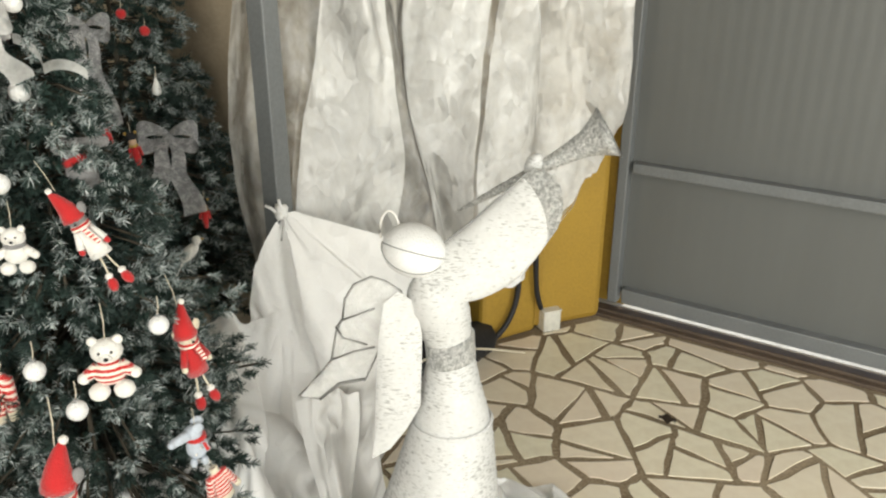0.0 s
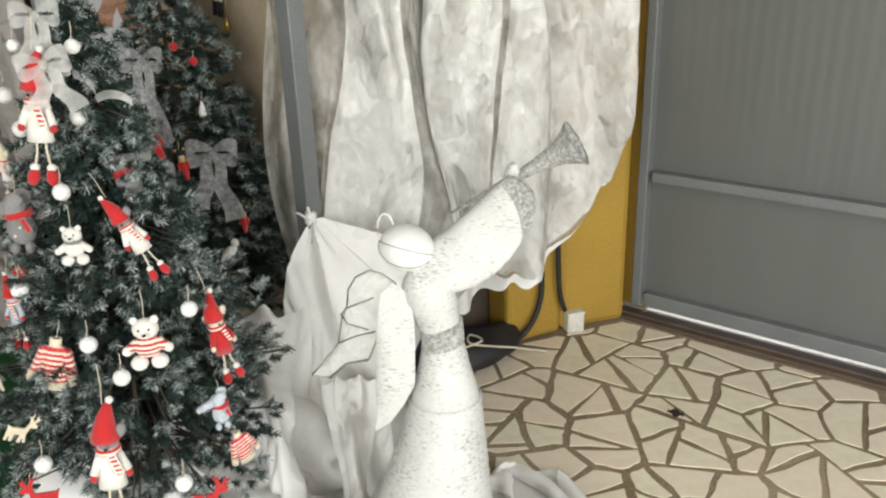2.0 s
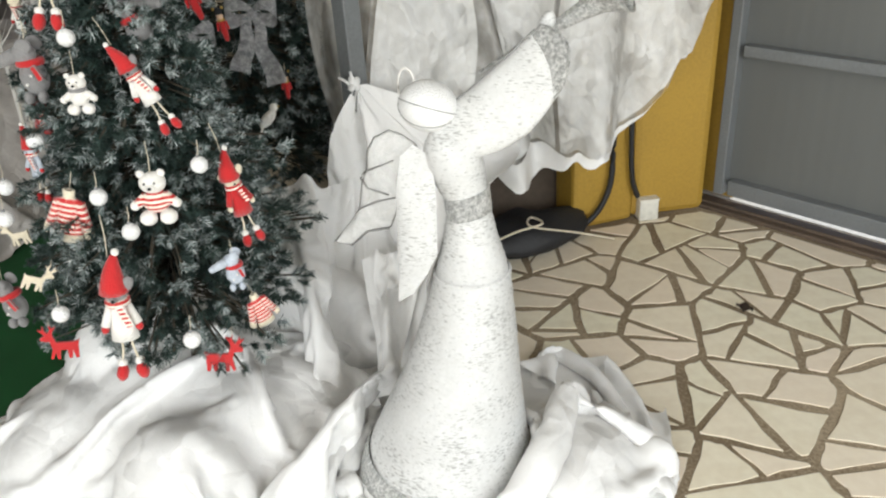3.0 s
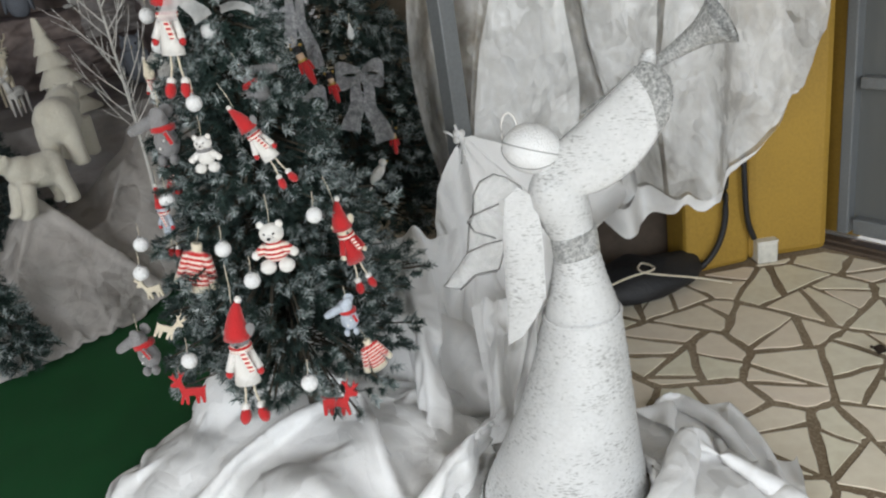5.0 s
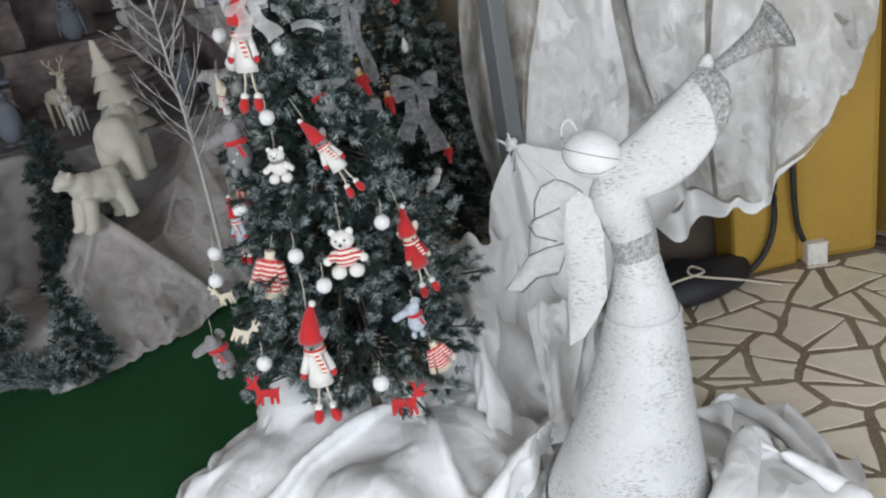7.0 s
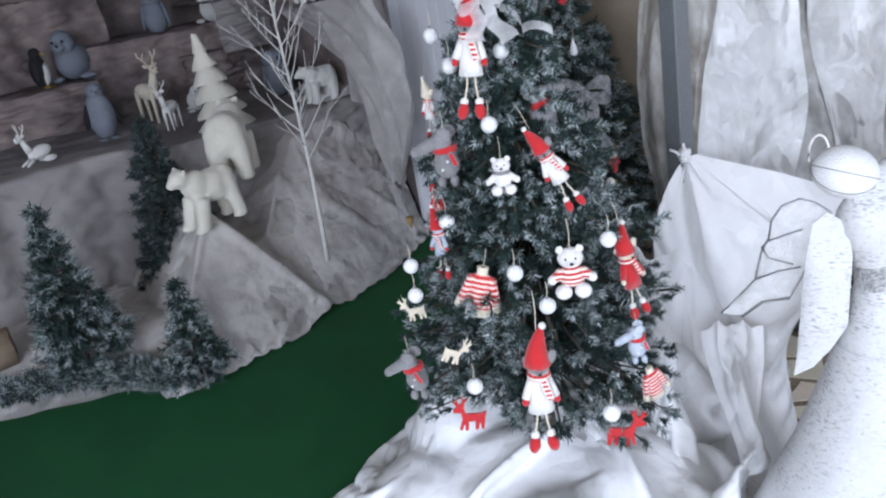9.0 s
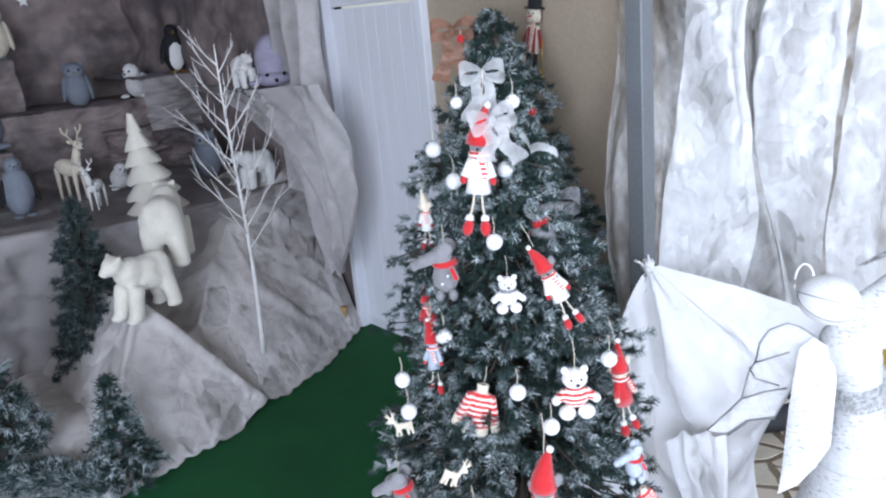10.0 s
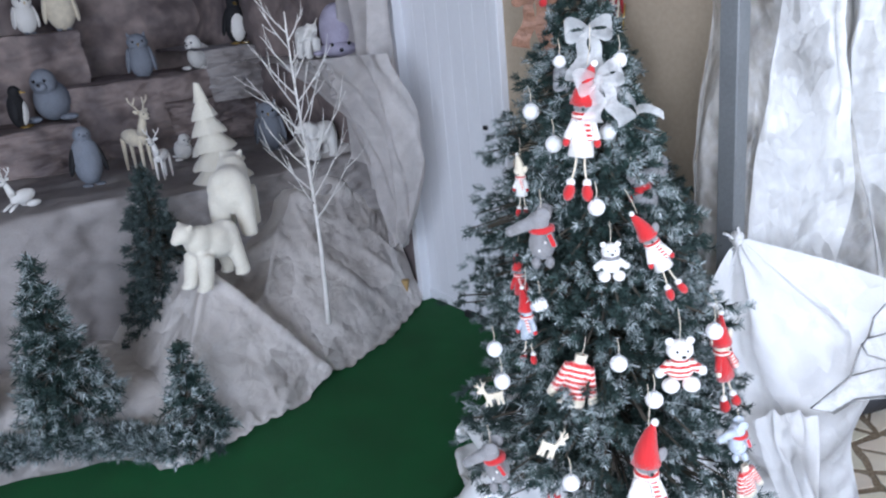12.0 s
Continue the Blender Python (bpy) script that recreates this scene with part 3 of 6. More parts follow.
def settle(start, ground, size=None, slack=1.0, steps=90, inner=4, pins=None, posts=(), stiff=0.25, fall=0.0022, grip=0.35, rim=None):
    """Lets a sheet of cloth, a grid of points, come to rest under its weight on a height field: gives natural folds.
    size: the cloth's own width and depth; without it the lengths of the start, times slack.
    posts: upright round forms (x, y, radius) that it lies against; rim: (x, y, rx, ry), beyond which it does not slide."""
    p = np.array(start, float)
    rows, cols = p.shape[:2]
    old = p.copy()
    free = np.ones((rows, cols, 1)) if pins is None else np.where(pins, 0.0, 1.0)[..., None]
    links = []

    def link(dr, dc, k):
        """Ties of each point to the one dr rows and dc columns away, in groups that do not touch."""
        g = max(dr, abs(dc))
        for o in range(2 * g):
            pick = (np.arange(rows)[:, None] + 0 * np.arange(cols) if dr else 0 * np.arange(rows)[:, None] + np.arange(cols))
            mask = (pick % (2 * g)) == o
            r, c = np.nonzero(mask)
            keep = (r + dr < rows) & (c + dc < cols) & (c + dc >= 0)
            i = r[keep] * cols + c[keep]
            j = (r[keep] + dr) * cols + c[keep] + dc
            if size:
                ln = np.full((len(i), 1), math.hypot(dc * size[0] / (cols - 1), dr * size[1] / (rows - 1)))
            else:
                q = p.reshape(-1, 3)
                ln = slack * np.linalg.norm(q[i] - q[j], axis=-1, keepdims=True)
            wa, wb = free.reshape(-1, 1)[i], free.reshape(-1, 1)[j]
            links.append((i, j, ln, k * wa / np.maximum(wa + wb, 1e-6), k * wb / np.maximum(wa + wb, 1e-6)))

    for dr, dc, k in ((0, 1, 0.95), (1, 0, 0.95), (1, 1, 0.4), (1, -1, 0.4), (0, 2, stiff / 2), (2, 0, stiff / 2), (0, 4, stiff / 4), (4, 0, stiff / 4)):
        link(dr, dc, k)
    for step in range(steps):
        speed = np.clip((p - old) * 0.93, -0.02, 0.02)
        old = p.copy()
        p = p + speed * free
        p[..., 2:] -= fall * free
        for _ in range(inner):
            q = p.reshape(-1, 3)
            for i, j, ln, ka, kb in links:
                d = q[j] - q[i]
                now = np.sqrt((d * d).sum(-1, keepdims=True)) + 1e-9
                d *= (now - ln) / now
                q[i] += d * ka
                q[j] -= d * kb
            for x, y, r in posts:
                d = p[..., :2] - (x, y)
                ln = np.sqrt((d * d).sum(-1, keepdims=True)) + 1e-9
                p[..., :2] += d / ln * np.maximum(0.0, r - ln) * free
            if rim:
                d = (p[..., :2] - rim[:2]) / rim[2:]
                ln = np.sqrt((d * d).sum(-1, keepdims=True)) + 1e-9
                p[..., :2] -= d / ln * np.maximum(0.0, ln - 1) * np.array(rim[2:]) * free
            low = ground(p[..., 0], p[..., 1]) + 0.004
            touch = (p[..., 2] < low) & (free[..., 0] > 0)
            p[..., 2] = np.where(touch, low, p[..., 2])
            p[..., :2] = np.where(touch[..., None], p[..., :2] * (1 - grip) + old[..., :2] * grip, p[..., :2])
    return p


def finer(p):
    """Twice as many points along both ways of a grid, on smooth curves."""
    for axis in (0, 1):
        p = np.swapaxes(p, 0, axis)
        ends = np.concatenate((2 * p[:1] - p[1:2], p, 2 * p[-1:] - p[-2:-1]))
        mid = (9 * (p[:-1] + p[1:]) - ends[:-3] - ends[3:]) / 16
        q = np.empty((2 * len(p) - 1,) + p.shape[1:])
        q[::2], q[1::2] = p, mid
        p = np.swapaxes(q, 0, axis)
    return p


def sheet_object(name, p, label, mat="cloth", category="cloth", at=None, crush=0.0, seed=3.0):
    """A mesh from a settled grid of points. crush: depth of the straight-edged creases of handled fleece."""
    p = finer(p)
    if crush:
        du, dv = np.gradient(p, axis=1), np.gradient(p, axis=0)
        nrm = np.cross(du, dv)
        nrm /= np.linalg.norm(nrm, axis=-1, keepdims=True) + 1e-9
        depth = np.array([(crumple(q, 5.5, seed) - 0.5) + 0.35 * (crumple(q, 13.0, seed + 2) - 0.5) for q in p.reshape(-1, 3)]).reshape(p.shape[:2] + (1,))
        p = p + nrm * np.sign(nrm[..., 2:] + 1e-6) * crush * depth
        p[..., 2] = np.maximum(p[..., 2], 0.007)
    n, m = p.shape[:2]
    i = np.arange(n * m).reshape(n, m)
    faces = np.stack((i[:-1, :-1], i[:-1, 1:], i[1:, 1:], i[1:, :-1]), -1).reshape(-1, 4)
    me = bpy.data.meshes.new(name)
    me.from_pydata(p.reshape(-1, 3).tolist(), [], faces.tolist())
    me.polygons.foreach_set("use_smooth", [True] * len(me.polygons))
    me.materials.append(M[mat])
    ob = new(name, me)
    if at is not None:
        ob.matrix_basis = at
    return tagged(ob, label, category)


def soft_noise(x, y, seed, cell=0.16):
    """Smooth bumps, about -1 to 1, over arrays of places."""
    r = random.Random(seed)
    total = np.zeros_like(x)
    for k in range(9):
        a, ph = r.uniform(0, 2 * math.pi), r.uniform(0, 6.3)
        f = 2 * math.pi / (cell * r.uniform(0.6, 2.2))
        total = total + np.sin(f * (x * math.cos(a) + y * math.sin(a)) + ph)
    return total / 4.5


def dome(x, y, cx, cy, rx, ry, h, power=2.0):
    d = ((x - cx) / rx) ** 2 + ((y - cy) / ry) ** 2
    return h * np.maximum(0.0, 1 - d) ** (1 / power)


def laid_cloth(label, centre, turn, wide, deep, gather, ground, seed, nu=64, nv=56, lift=0.05, posts=(), rim=None, steps=70, big=0.27, stiff=0.65, mat="cloth", name="heaped_cloth"):
    """A cloth pushed together on the floor, then left to settle. gather: how much narrower it lies than it is."""
    s, t = np.meshgrid(np.linspace(-0.5, 0.5, nu), np.linspace(-0.5, 0.5, nv))
    corner = 1 - 0.16 * (np.abs(2 * s) ** 3 * np.abs(2 * t) ** 3)
    x, y = s * wide * gather * corner, t * deep * gather * corner
    c, q = math.cos(radians(turn)), math.sin(radians(turn))
    px, py = centre[0] + x * c - y * q, centre[1] + x * q + y * c
    px, py = px + 0.035 * soft_noise(px, py, seed + 1, 0.35), py + 0.035 * soft_noise(px, py, seed + 2, 0.35)
    pz = ground(px, py) + lift * 1.6 + lift * soft_noise(px, py, seed, big)
    p = settle(np.stack((px, py, pz), -1), ground, (wide, deep), steps=steps, posts=posts, rim=rim, stiff=stiff)
    return sheet_object(name, p, label, mat, crush=0.014, seed=seed)


ANGEL_POST = (0.122, 1.115, 0.200)


def tree_foot(x, y):
    """What lies under the cloth round the frosted tree: its stand and a rolled bundle."""
    z = np.maximum(dome(x, y, -0.55, 1.14, 0.46, 0.36, 0.235), dome(x, y, -0.41, 0.86, 0.19, 0.15, 0.255))
    z = np.maximum(z, np.maximum(dome(x, y, -0.80, 0.98, 0.22, 0.24, 0.20), dome(x, y, -0.80, 1.22, 0.20, 0.24, 0.30)))
    return np.maximum(0.006, z + 0.010 * soft_noise(x, y, 4) * (z > 0.02))


def dark_foot(x, y):
    z = np.maximum(dome(x, y, -0.66, 1.80, 0.48, 0.34, 0.20), dome(x, y, -0.40, 1.58, 0.20, 0.22, 0.30))
    return np.maximum(0.006, z + 0.02 * soft_noise(x, y, 8) * (z > 0.02))


def angel_foot(x, y):
    z = np.maximum(dome(x, y, 0.40, 1.16, 0.17, 0.26, 0.13), dome(x, y, 0.14, 1.18, 0.24, 0.24, 0.05))
    return np.maximum(0.006, z)


def lower_drape():
    """The opaque cloth that falls from the knot to the floor."""
    left = (KNOT, Vector((-0.37, 1.70, 0.62)), Vector((-0.385, 1.66, 0.43)), Vector((-0.33, 1.55, 0.28)), Vector((-0.26, 1.45, 0.10)), Vector((-0.22, 1.30, 0.03)))
    right = (KNOT + Vector((0.03, 0, 0)), Vector((0.16, 1.72, 0.63)), Vector((0.06, 1.56, 0.50)), Vector((-0.01, 1.44, 0.36)), Vector((0.03, 1.32, 0.18)), Vector((0.08, 1.15, 0.03)))

    def along(line, t):
        x = t * (len(line) - 1)
        i = min(int(x), len(line) - 2)
        k = x - i
        a, b = line[max(i - 1, 0)], line[min(i + 2, len(line) - 1)]
        p, q = line[i], line[i + 1]
        return 0.5 * (2 * p + (q - a) * k + (2 * a - 5 * p + 4 * q - b) * k * k + (3 * p - a - 3 * q + b) * k ** 3)

    nu, nv = 46, 60
    p = np.zeros((nv, nu, 3))
    for j in range(nv):
        t = j / (nv - 1)
        a, b = along(left, t), along(right, t)
        for i in range(nu):
            s = i / (nu - 1)
            q = a.lerp(b, s)
            belly = math.sin(math.pi * s) * math.sin(math.pi * min(1, t * 1.1 + 0.05))
            out = 0.085 * belly + (0.026 * math.sin(s * 17 + 1.2 * math.sin(t * 5)) + 0.014 * math.sin(s * 33 + 2 + t * 2)) * min(1, t * 5) * (1 - 0.4 * t) * min(1, 6 * s) * min(1, 6 - 6 * s) + rough((s * 3, t * 4, 0), 1.0, 0.05, 9) * belly + 0.07 * (crumple((s * 2.6, t * 3.4, 0), 1.0, 3) - 0.5) * belly
            p[j, i] = q + Vector((-0.5, -0.85, 0)) * out
    pins = np.zeros((nv, nu), bool)
    pins[0], pins[:, -1], pins[-1, ::3] = True, True, True
    pins[:, 0] = True
    q = settle(p, lambda x, y: 0.008 + 0 * x, slack=1.012, steps=60, pins=pins, posts=(ANGEL_POST,), stiff=0.5, fall=0.0008)
    return sheet_object("draped_cloth", q, "white fleece cloth falling in folds from the knot to the floor", crush=0.022)


lower_drape()
laid_cloth("crumpled white fleece cloth heaped around the tree's foot", (-0.59, 1.06), 10, 1.75, 1.45, 0.75, tree_foot, 2, nu=90, nv=74, big=0.19, stiff=0.40, posts=(ANGEL_POST,), rim=(-0.55, 1.07, 0.60, 0.54))
laid_cloth("grey-white fleece cloth heaped under the darker tree", (-0.62, 1.72), 0, 1.3, 1.1, 0.80, dark_foot, 8, nu=60, nv=50, rim=(-0.60, 1.74, 0.58, 0.50))
laid_cloth("puffed white fleece cloth heaped beside the angel's foot", (0.37, 1.22), 75, 1.10, 0.76, 0.76, angel_foot, 5, nu=56, nv=40, posts=(ANGEL_POST,), rim=(0.36, 1.20, 0.28, 0.46), lift=0.06)


def cloth_strip(points, widths, label, seed, n=26, m=50):
    """A loose length of the same fleece, laid along a line over what is below and left to settle."""
    pts = [Vector(p) for p in points]

    def line(t):
        x = t * (len(pts) - 1)
        i = min(int(x), len(pts) - 2)
        k = x - i
        a, p, q, b = pts[max(i - 1, 0)], pts[i], pts[i + 1], pts[min(i + 2, len(pts) - 1)]
        return 0.5 * (2 * p + (q - a) * k + (2 * a - 5 * p + 4 * q - b) * k * k + (3 * p - a - 3 * q + b) * k ** 3)

    p = np.zeros((m, n, 3))
    for j in range(m):
        t = j / (m - 1)
        c = line(t)
        d = (line(min(1, t + 0.02)) - line(max(0, t - 0.02))).normalized()
        side = d.cross(Vector((0, 0, 1)))
        side = side.normalized() if side.length > 0.1 else Vector((0.85, -0.5, 0))
        x = t * (len(widths) - 1)
        i = min(int(x), len(widths) - 2)
        w = widths[i] + (widths[i + 1] - widths[i]) * (x - i)
        up = side.cross(d).normalized()
        up = up if up.z >= 0 else -up
        for i in range(n):
            s = i / (n - 1)
            fold = 0.12 * w * math.cos((s - 0.5) * math.pi) + 0.075 * w * math.sin(s * 16 + 2 * t + seed) + 0.03 * w * math.sin(s * 31 + 2 * seed - 3 * t) + 0.08 * w * noise.noise(Vector((s * 3, t * 4, seed)))
            p[j, i] = c + side * w * (s - 0.5) + up * fold
    pins = np.zeros((m, n), bool)
    pins[0], pins[:, n // 2] = True, True
    q = settle(p, lambda x, y: 0.008 + 0 * x, slack=1.06, steps=45, pins=pins, posts=(ANGEL_POST,), stiff=0.6, fall=0.0010)
    return sheet_object("cloth_strip", q, label, crush=0.012, seed=seed)


cloth_strip([(-0.46, 1.62, 0.48), (-0.36, 1.45, 0.40), (-0.26, 1.30, 0.27), (-0.20, 1.12, 0.14), (-0.18, 0.92, 0.04)], (0.32, 0.36, 0.32, 0.34, 0.42), "length of white fleece falling beside the frosted tree", 1.0)
cloth_strip([(-0.16, 1.55, 0.34), (-0.10, 1.36, 0.26), (-0.05, 1.20, 0.22), (-0.10, 1.02, 0.22), (-0.20, 0.78, 0.06)], (0.16, 0.17, 0.13, 0.19, 0.30), "bunched white fleece pulled through beside the angel", 2.3)


# ---- the wire angel ----
def angel():
    """One plain white figure, wound with yarn, that blows a silver horn."""
    s = Shape()
    cx, cy = 0.180, 1.205

    def turned_body(prof, mat, n=36, step=0.010, wound=0.012, tilt=0.0, centre=(cx, cy)):
        """A yarn-wound form from (radius, height, shift in x, shift in y) rows."""
        k = s.slot(mat)
        rows = []
        for a, b in zip(prof, prof[1:]):
            steps = max(2, int(abs(b[1] - a[1]) / step))
            rows += [[p + (q - p) * i / steps for p, q in zip(a, b)] for i in range(steps)]
        rows.append(list(prof[-1]))
        rings = []
        for i, (r, z, dx, dy) in enumerate(rows):
            r2 = r * (1 + wound * (1 if i % 2 else -1) + wound * noise.noise(Vector((0, 0, z * 40))))
            rings.append([s.bm.verts.new((centre[0] + dx + r2 * math.cos(a), centre[1] + dy + r2 * math.sin(a), z + tilt * r2 * math.cos(a))) for a in (2 * math.pi * j / n for j in range(n))])
        for a, b in zip(rings, rings[1:]):
            for j in range(n):
                f = s.bm.faces.new((a[j], a[(j + 1) % n], b[(j + 1) % n], b[j]))
                f.material_index, f.smooth = k, True

    turned_body([(0.196, 0.050, -0.060, -0.085), (0.180, 0.13, -0.052, -0.070), (0.152, 0.22, -0.038, -0.050), (0.128, 0.30, -0.024, -0.032), (0.104, 0.41, -0.010, -0.014), (0.085, 0.505, 0, -0.005),
                 (0.078, 0.535, 0, 0), (0.072, 0.56, 0, 0), (0.056, 0.62, 0, 0), (0.046, 0.672, 0, 0), (0.042, 0.70, 0, 0)], "yarn", step=0.008)
    turned_body([(0.080, 0.528, 0, 0), (0.085, 0.532, 0, 0), (0.080, 0.537, 0, 0)], "yarn", wound=0)
    turned_body([(0.197, 0.036, -0.061, -0.086), (0.202, 0.040, -0.061, -0.086), (0.190, 0.094, -0.056, -0.078), (0.184, 0.098, -0.056, -0.078)], "glitter", wound=0, tilt=-0.10)
    turned_body([(0.043, 0.664, 0, 0), (0.0475, 0.665, 0, 0), (0.0480, 0.714, -0.004, 0), (0.043, 0.716, -0.004, 0)], "glitter", wound=0, tilt=0.22)
    # torso, neck, head
    turned_body([(0.042, 0.690, -0.002, 0), (0.046, 0.715, -0.008, 0), (0.054, 0.755, -0.018, -0.004), (0.057, 0.790, -0.026, -0.008), (0.050, 0.822, -0.033, -0.012), (0.034, 0.842, -0.038, -0.015), (0.021, 0.852, -0.042, -0.016), (0.020, 0.880, -0.050, -0.016)], "yarn", tilt=0.15)
    hx, hy, hz = cx - 0.069, cy - 0.012, 0.895
    s.ell((hx, hy, hz), (0.059, 0.056, 0.049), "foam", turn=(0, 14, 0), seg=28)
    tilt_head = pose(hx, hy, hz, 0, 14, 0)
    for lift in (0.35, -0.55):
        s.tube([tilt_head @ Vector((0.0592 * math.cos(a), -0.0562 * math.sin(a) * math.cos(lift), 0.0492 * math.sin(a) * math.sin(lift))) for a in (math.pi * j / 16 for j in range(17))], 0.0011, "wire", seg=5)
    s.tube([(hx - 0.045 + 0.018 * math.cos(a), hy + 0.01, hz + 0.030 + 0.040 * math.sin(a)) for a in (math.pi * (0.1 + 1.0 * j / 12) for j in range(13))], 0.0024, "birch", seg=5)

    def pad(points, mat, thick, wire=True, normal=(0, -1, 0)):
        """A soft flat panel inside a wire outline."""
        pts = [Vector(p) for p in points]
        c = sum(pts, Vector()) / len(pts)
        nrm = Vector(normal).normalized()
        kk = s.slot(mat)
        for side in (1, -1):
            mid = s.bm.verts.new(c + nrm * thick * side)
            inner = [s.bm.verts.new(c.lerp(p, 0.62) + nrm * thick * 0.8 * side) for p in pts]
            outer = [s.bm.verts.new(p) for p in pts]
            for j in range(len(pts)):
                h = (j + 1) % len(pts)
                for vs in ((mid, inner[j], inner[h]), (inner[j], outer[j], outer[h], inner[h])):
                    f = s.bm.faces.new(vs)
                    f.material_index, f.smooth = kk, True
        if wire:
            s.tube(pts + [pts[0]], 0.0021, "wire", seg=5)

    # the raised arm: a wide leaf-shaped sleeve with a silver cuff
    upper = [Vector(q) for q in ((0.120, cy - 0.01, 0.872), (0.195, cy + 0.01, 0.928), (0.262, cy + 0.03, 0.985), (0.320, cy + 0.04, 1.040))]
    lower = [Vector(q) for q in ((0.135, cy - 0.03, 0.822), (0.213, cy - 0.02, 0.800), (0.302, cy, 0.842), (0.368, cy + 0.02, 0.930))]

    def edge(line, t):
        x = t * 3
        i = min(int(x), 2)
        k = x - i
        p, q = line[i], line[i + 1]
        a, b = line[max(i - 1, 0)], line[min(i + 2, 3)]
        return 0.5 * (2 * p + (q - a) * k + (2 * a - 5 * p + 4 * q - b) * k * k + (3 * p - a - 3 * q + b) * k ** 3)

    rings = []
    m = 40
    for i in range(m + 1):
        t = i / m
        u, w = edge(upper, t), edge(lower, t)
        c, half = (u + w) / 2, (u - w) / 2
        bulge = Vector((0.028, 0, 0.020)) * (max(0.0, t - 0.6) / 0.4) ** 1.5
        deep = half.length * (0.55 - 0.33 * t) * (1 + 0.02 * (i % 2))
        rings.append([s.bm.verts.new(c + half * math.cos(a) + bulge * math.sin(a) ** 2 + Vector((0, 1, 0)) * deep * math.sin(a)) for a in (2 * math.pi * j / 26 for j in range(26))])
    plain_slot, cuff = s.slot("yarn"), s.slot("glitter")
    for i, (a, b) in enumerate(zip(rings, rings[1:])):
        for j in range(26):
            f = s.bm.faces.new((a[j], a[(j + 1) % 26], b[(j + 1) % 26], b[j]))
            f.material_index, f.smooth = (cuff if i > m * 0.86 else plain_slot), True
    f = s.bm.faces.new(rings[-1])
    f.material_index = cuff
    s.tube([r[0].co + Vector((0, -0.002, 0.001)) for r in rings[:-3]], 0.0020, "wire", seg=5)
    # hand and horn
    tip, bell = Vector((0.178, cy + 0.115, 0.925)), Vector((0.457, cy + 0.098, 1.095))
    dd = (bell - tip)
    s.ell(tip.lerp(bell, 0.52) + Vector((0, -0.022, 0.018)), (0.016, 0.019, 0.026), "yarn", turn=(0, 20, 0))
    rings = []
    k = s.slot("glitter")
    q = dd.to_track_quat("Z", "Y")
    for t, r in ((0, 0.003), (0.25, 0.0075), (0.5, 0.011), (0.62, 0.013), (0.75, 0.018), (0.86, 0.025), (0.94, 0.037), (1.0, 0.051), (0.985, 0.047), (0.85, 0.020)):
        rings.append([s.bm.verts.new(tip + dd * t + q @ Vector((r * math.cos(a), r * math.sin(a), 0))) for a in (2 * math.pi * j / 20 for j in range(20))])
    for a, b in zip(rings, rings[1:]):
        for j in range(20):
            f = s.bm.faces.new((a[j], a[(j + 1) % 20], b[(j + 1) % 20], b[j]))
            f.material_index, f.smooth = k, True
    # lowered arm: a long hanging sleeve that ends in a slanting point
    sy = cy - 0.065
    pad([(0.085, sy + 0.02, 0.826), (0.060, sy + 0.01, 0.805), (0.050, sy, 0.74), (0.044, sy, 0.67), (0.040, sy, 0.60), (0.036, sy, 0.53), (0.030, sy, 0.470), (0.066, sy, 0.495), (0.100, sy, 0.545), (0.126, sy + 0.005, 0.595),
         (0.128, sy + 0.01, 0.67), (0.130, sy + 0.01, 0.745), (0.118, sy + 0.02, 0.805)], "yarn", 0.014, wire=False)
    # wing with three feather tips inside a wire edge
    wy = cy - 0.042
    tips = ((-0.020, 0.765), (-0.034, 0.735), (-0.046, 0.675), (-0.072, 0.640), (-0.114, 0.592), (-0.074, 0.588), (-0.034, 0.625), (0.020, 0.640), (0.046, 0.70), (0.105, 0.775), (0.090, 0.826), (0.062, 0.845), (0.036, 0.852), (0.004, 0.836), (-0.014, 0.806))
    pad([(x, wy, z) for x, z in tips], "mesh_white", 0.006, normal=(0.2, -1, 0))
    for line in (((0.042, 0.792), (0.010, 0.778), (-0.022, 0.764), (-0.032, 0.750), (-0.020, 0.728), (0.026, 0.716)), ((0.040, 0.712), (0.000, 0.700), (-0.044, 0.680)), ((0.020, 0.640), (-0.030, 0.628), (-0.072, 0.590))):
        s.tube([(x, wy - 0.008, z) for x, z in line], 0.0020, "wire", seg=5)
    s.tube([(cx - 0.02 + 0.05 * t, cy + 0.03, 0.86 + 0.05 * t + 0.012 * math.sin(9 * t)) for t in (j / 14 for j in range(15))], 0.0018, "wire", seg=5)
    ob = s.done("angel_figure")
    return tagged(ob, "white wire angel figure wound with yarn, silver belt, cuff and horn", "angel figure")


angel()


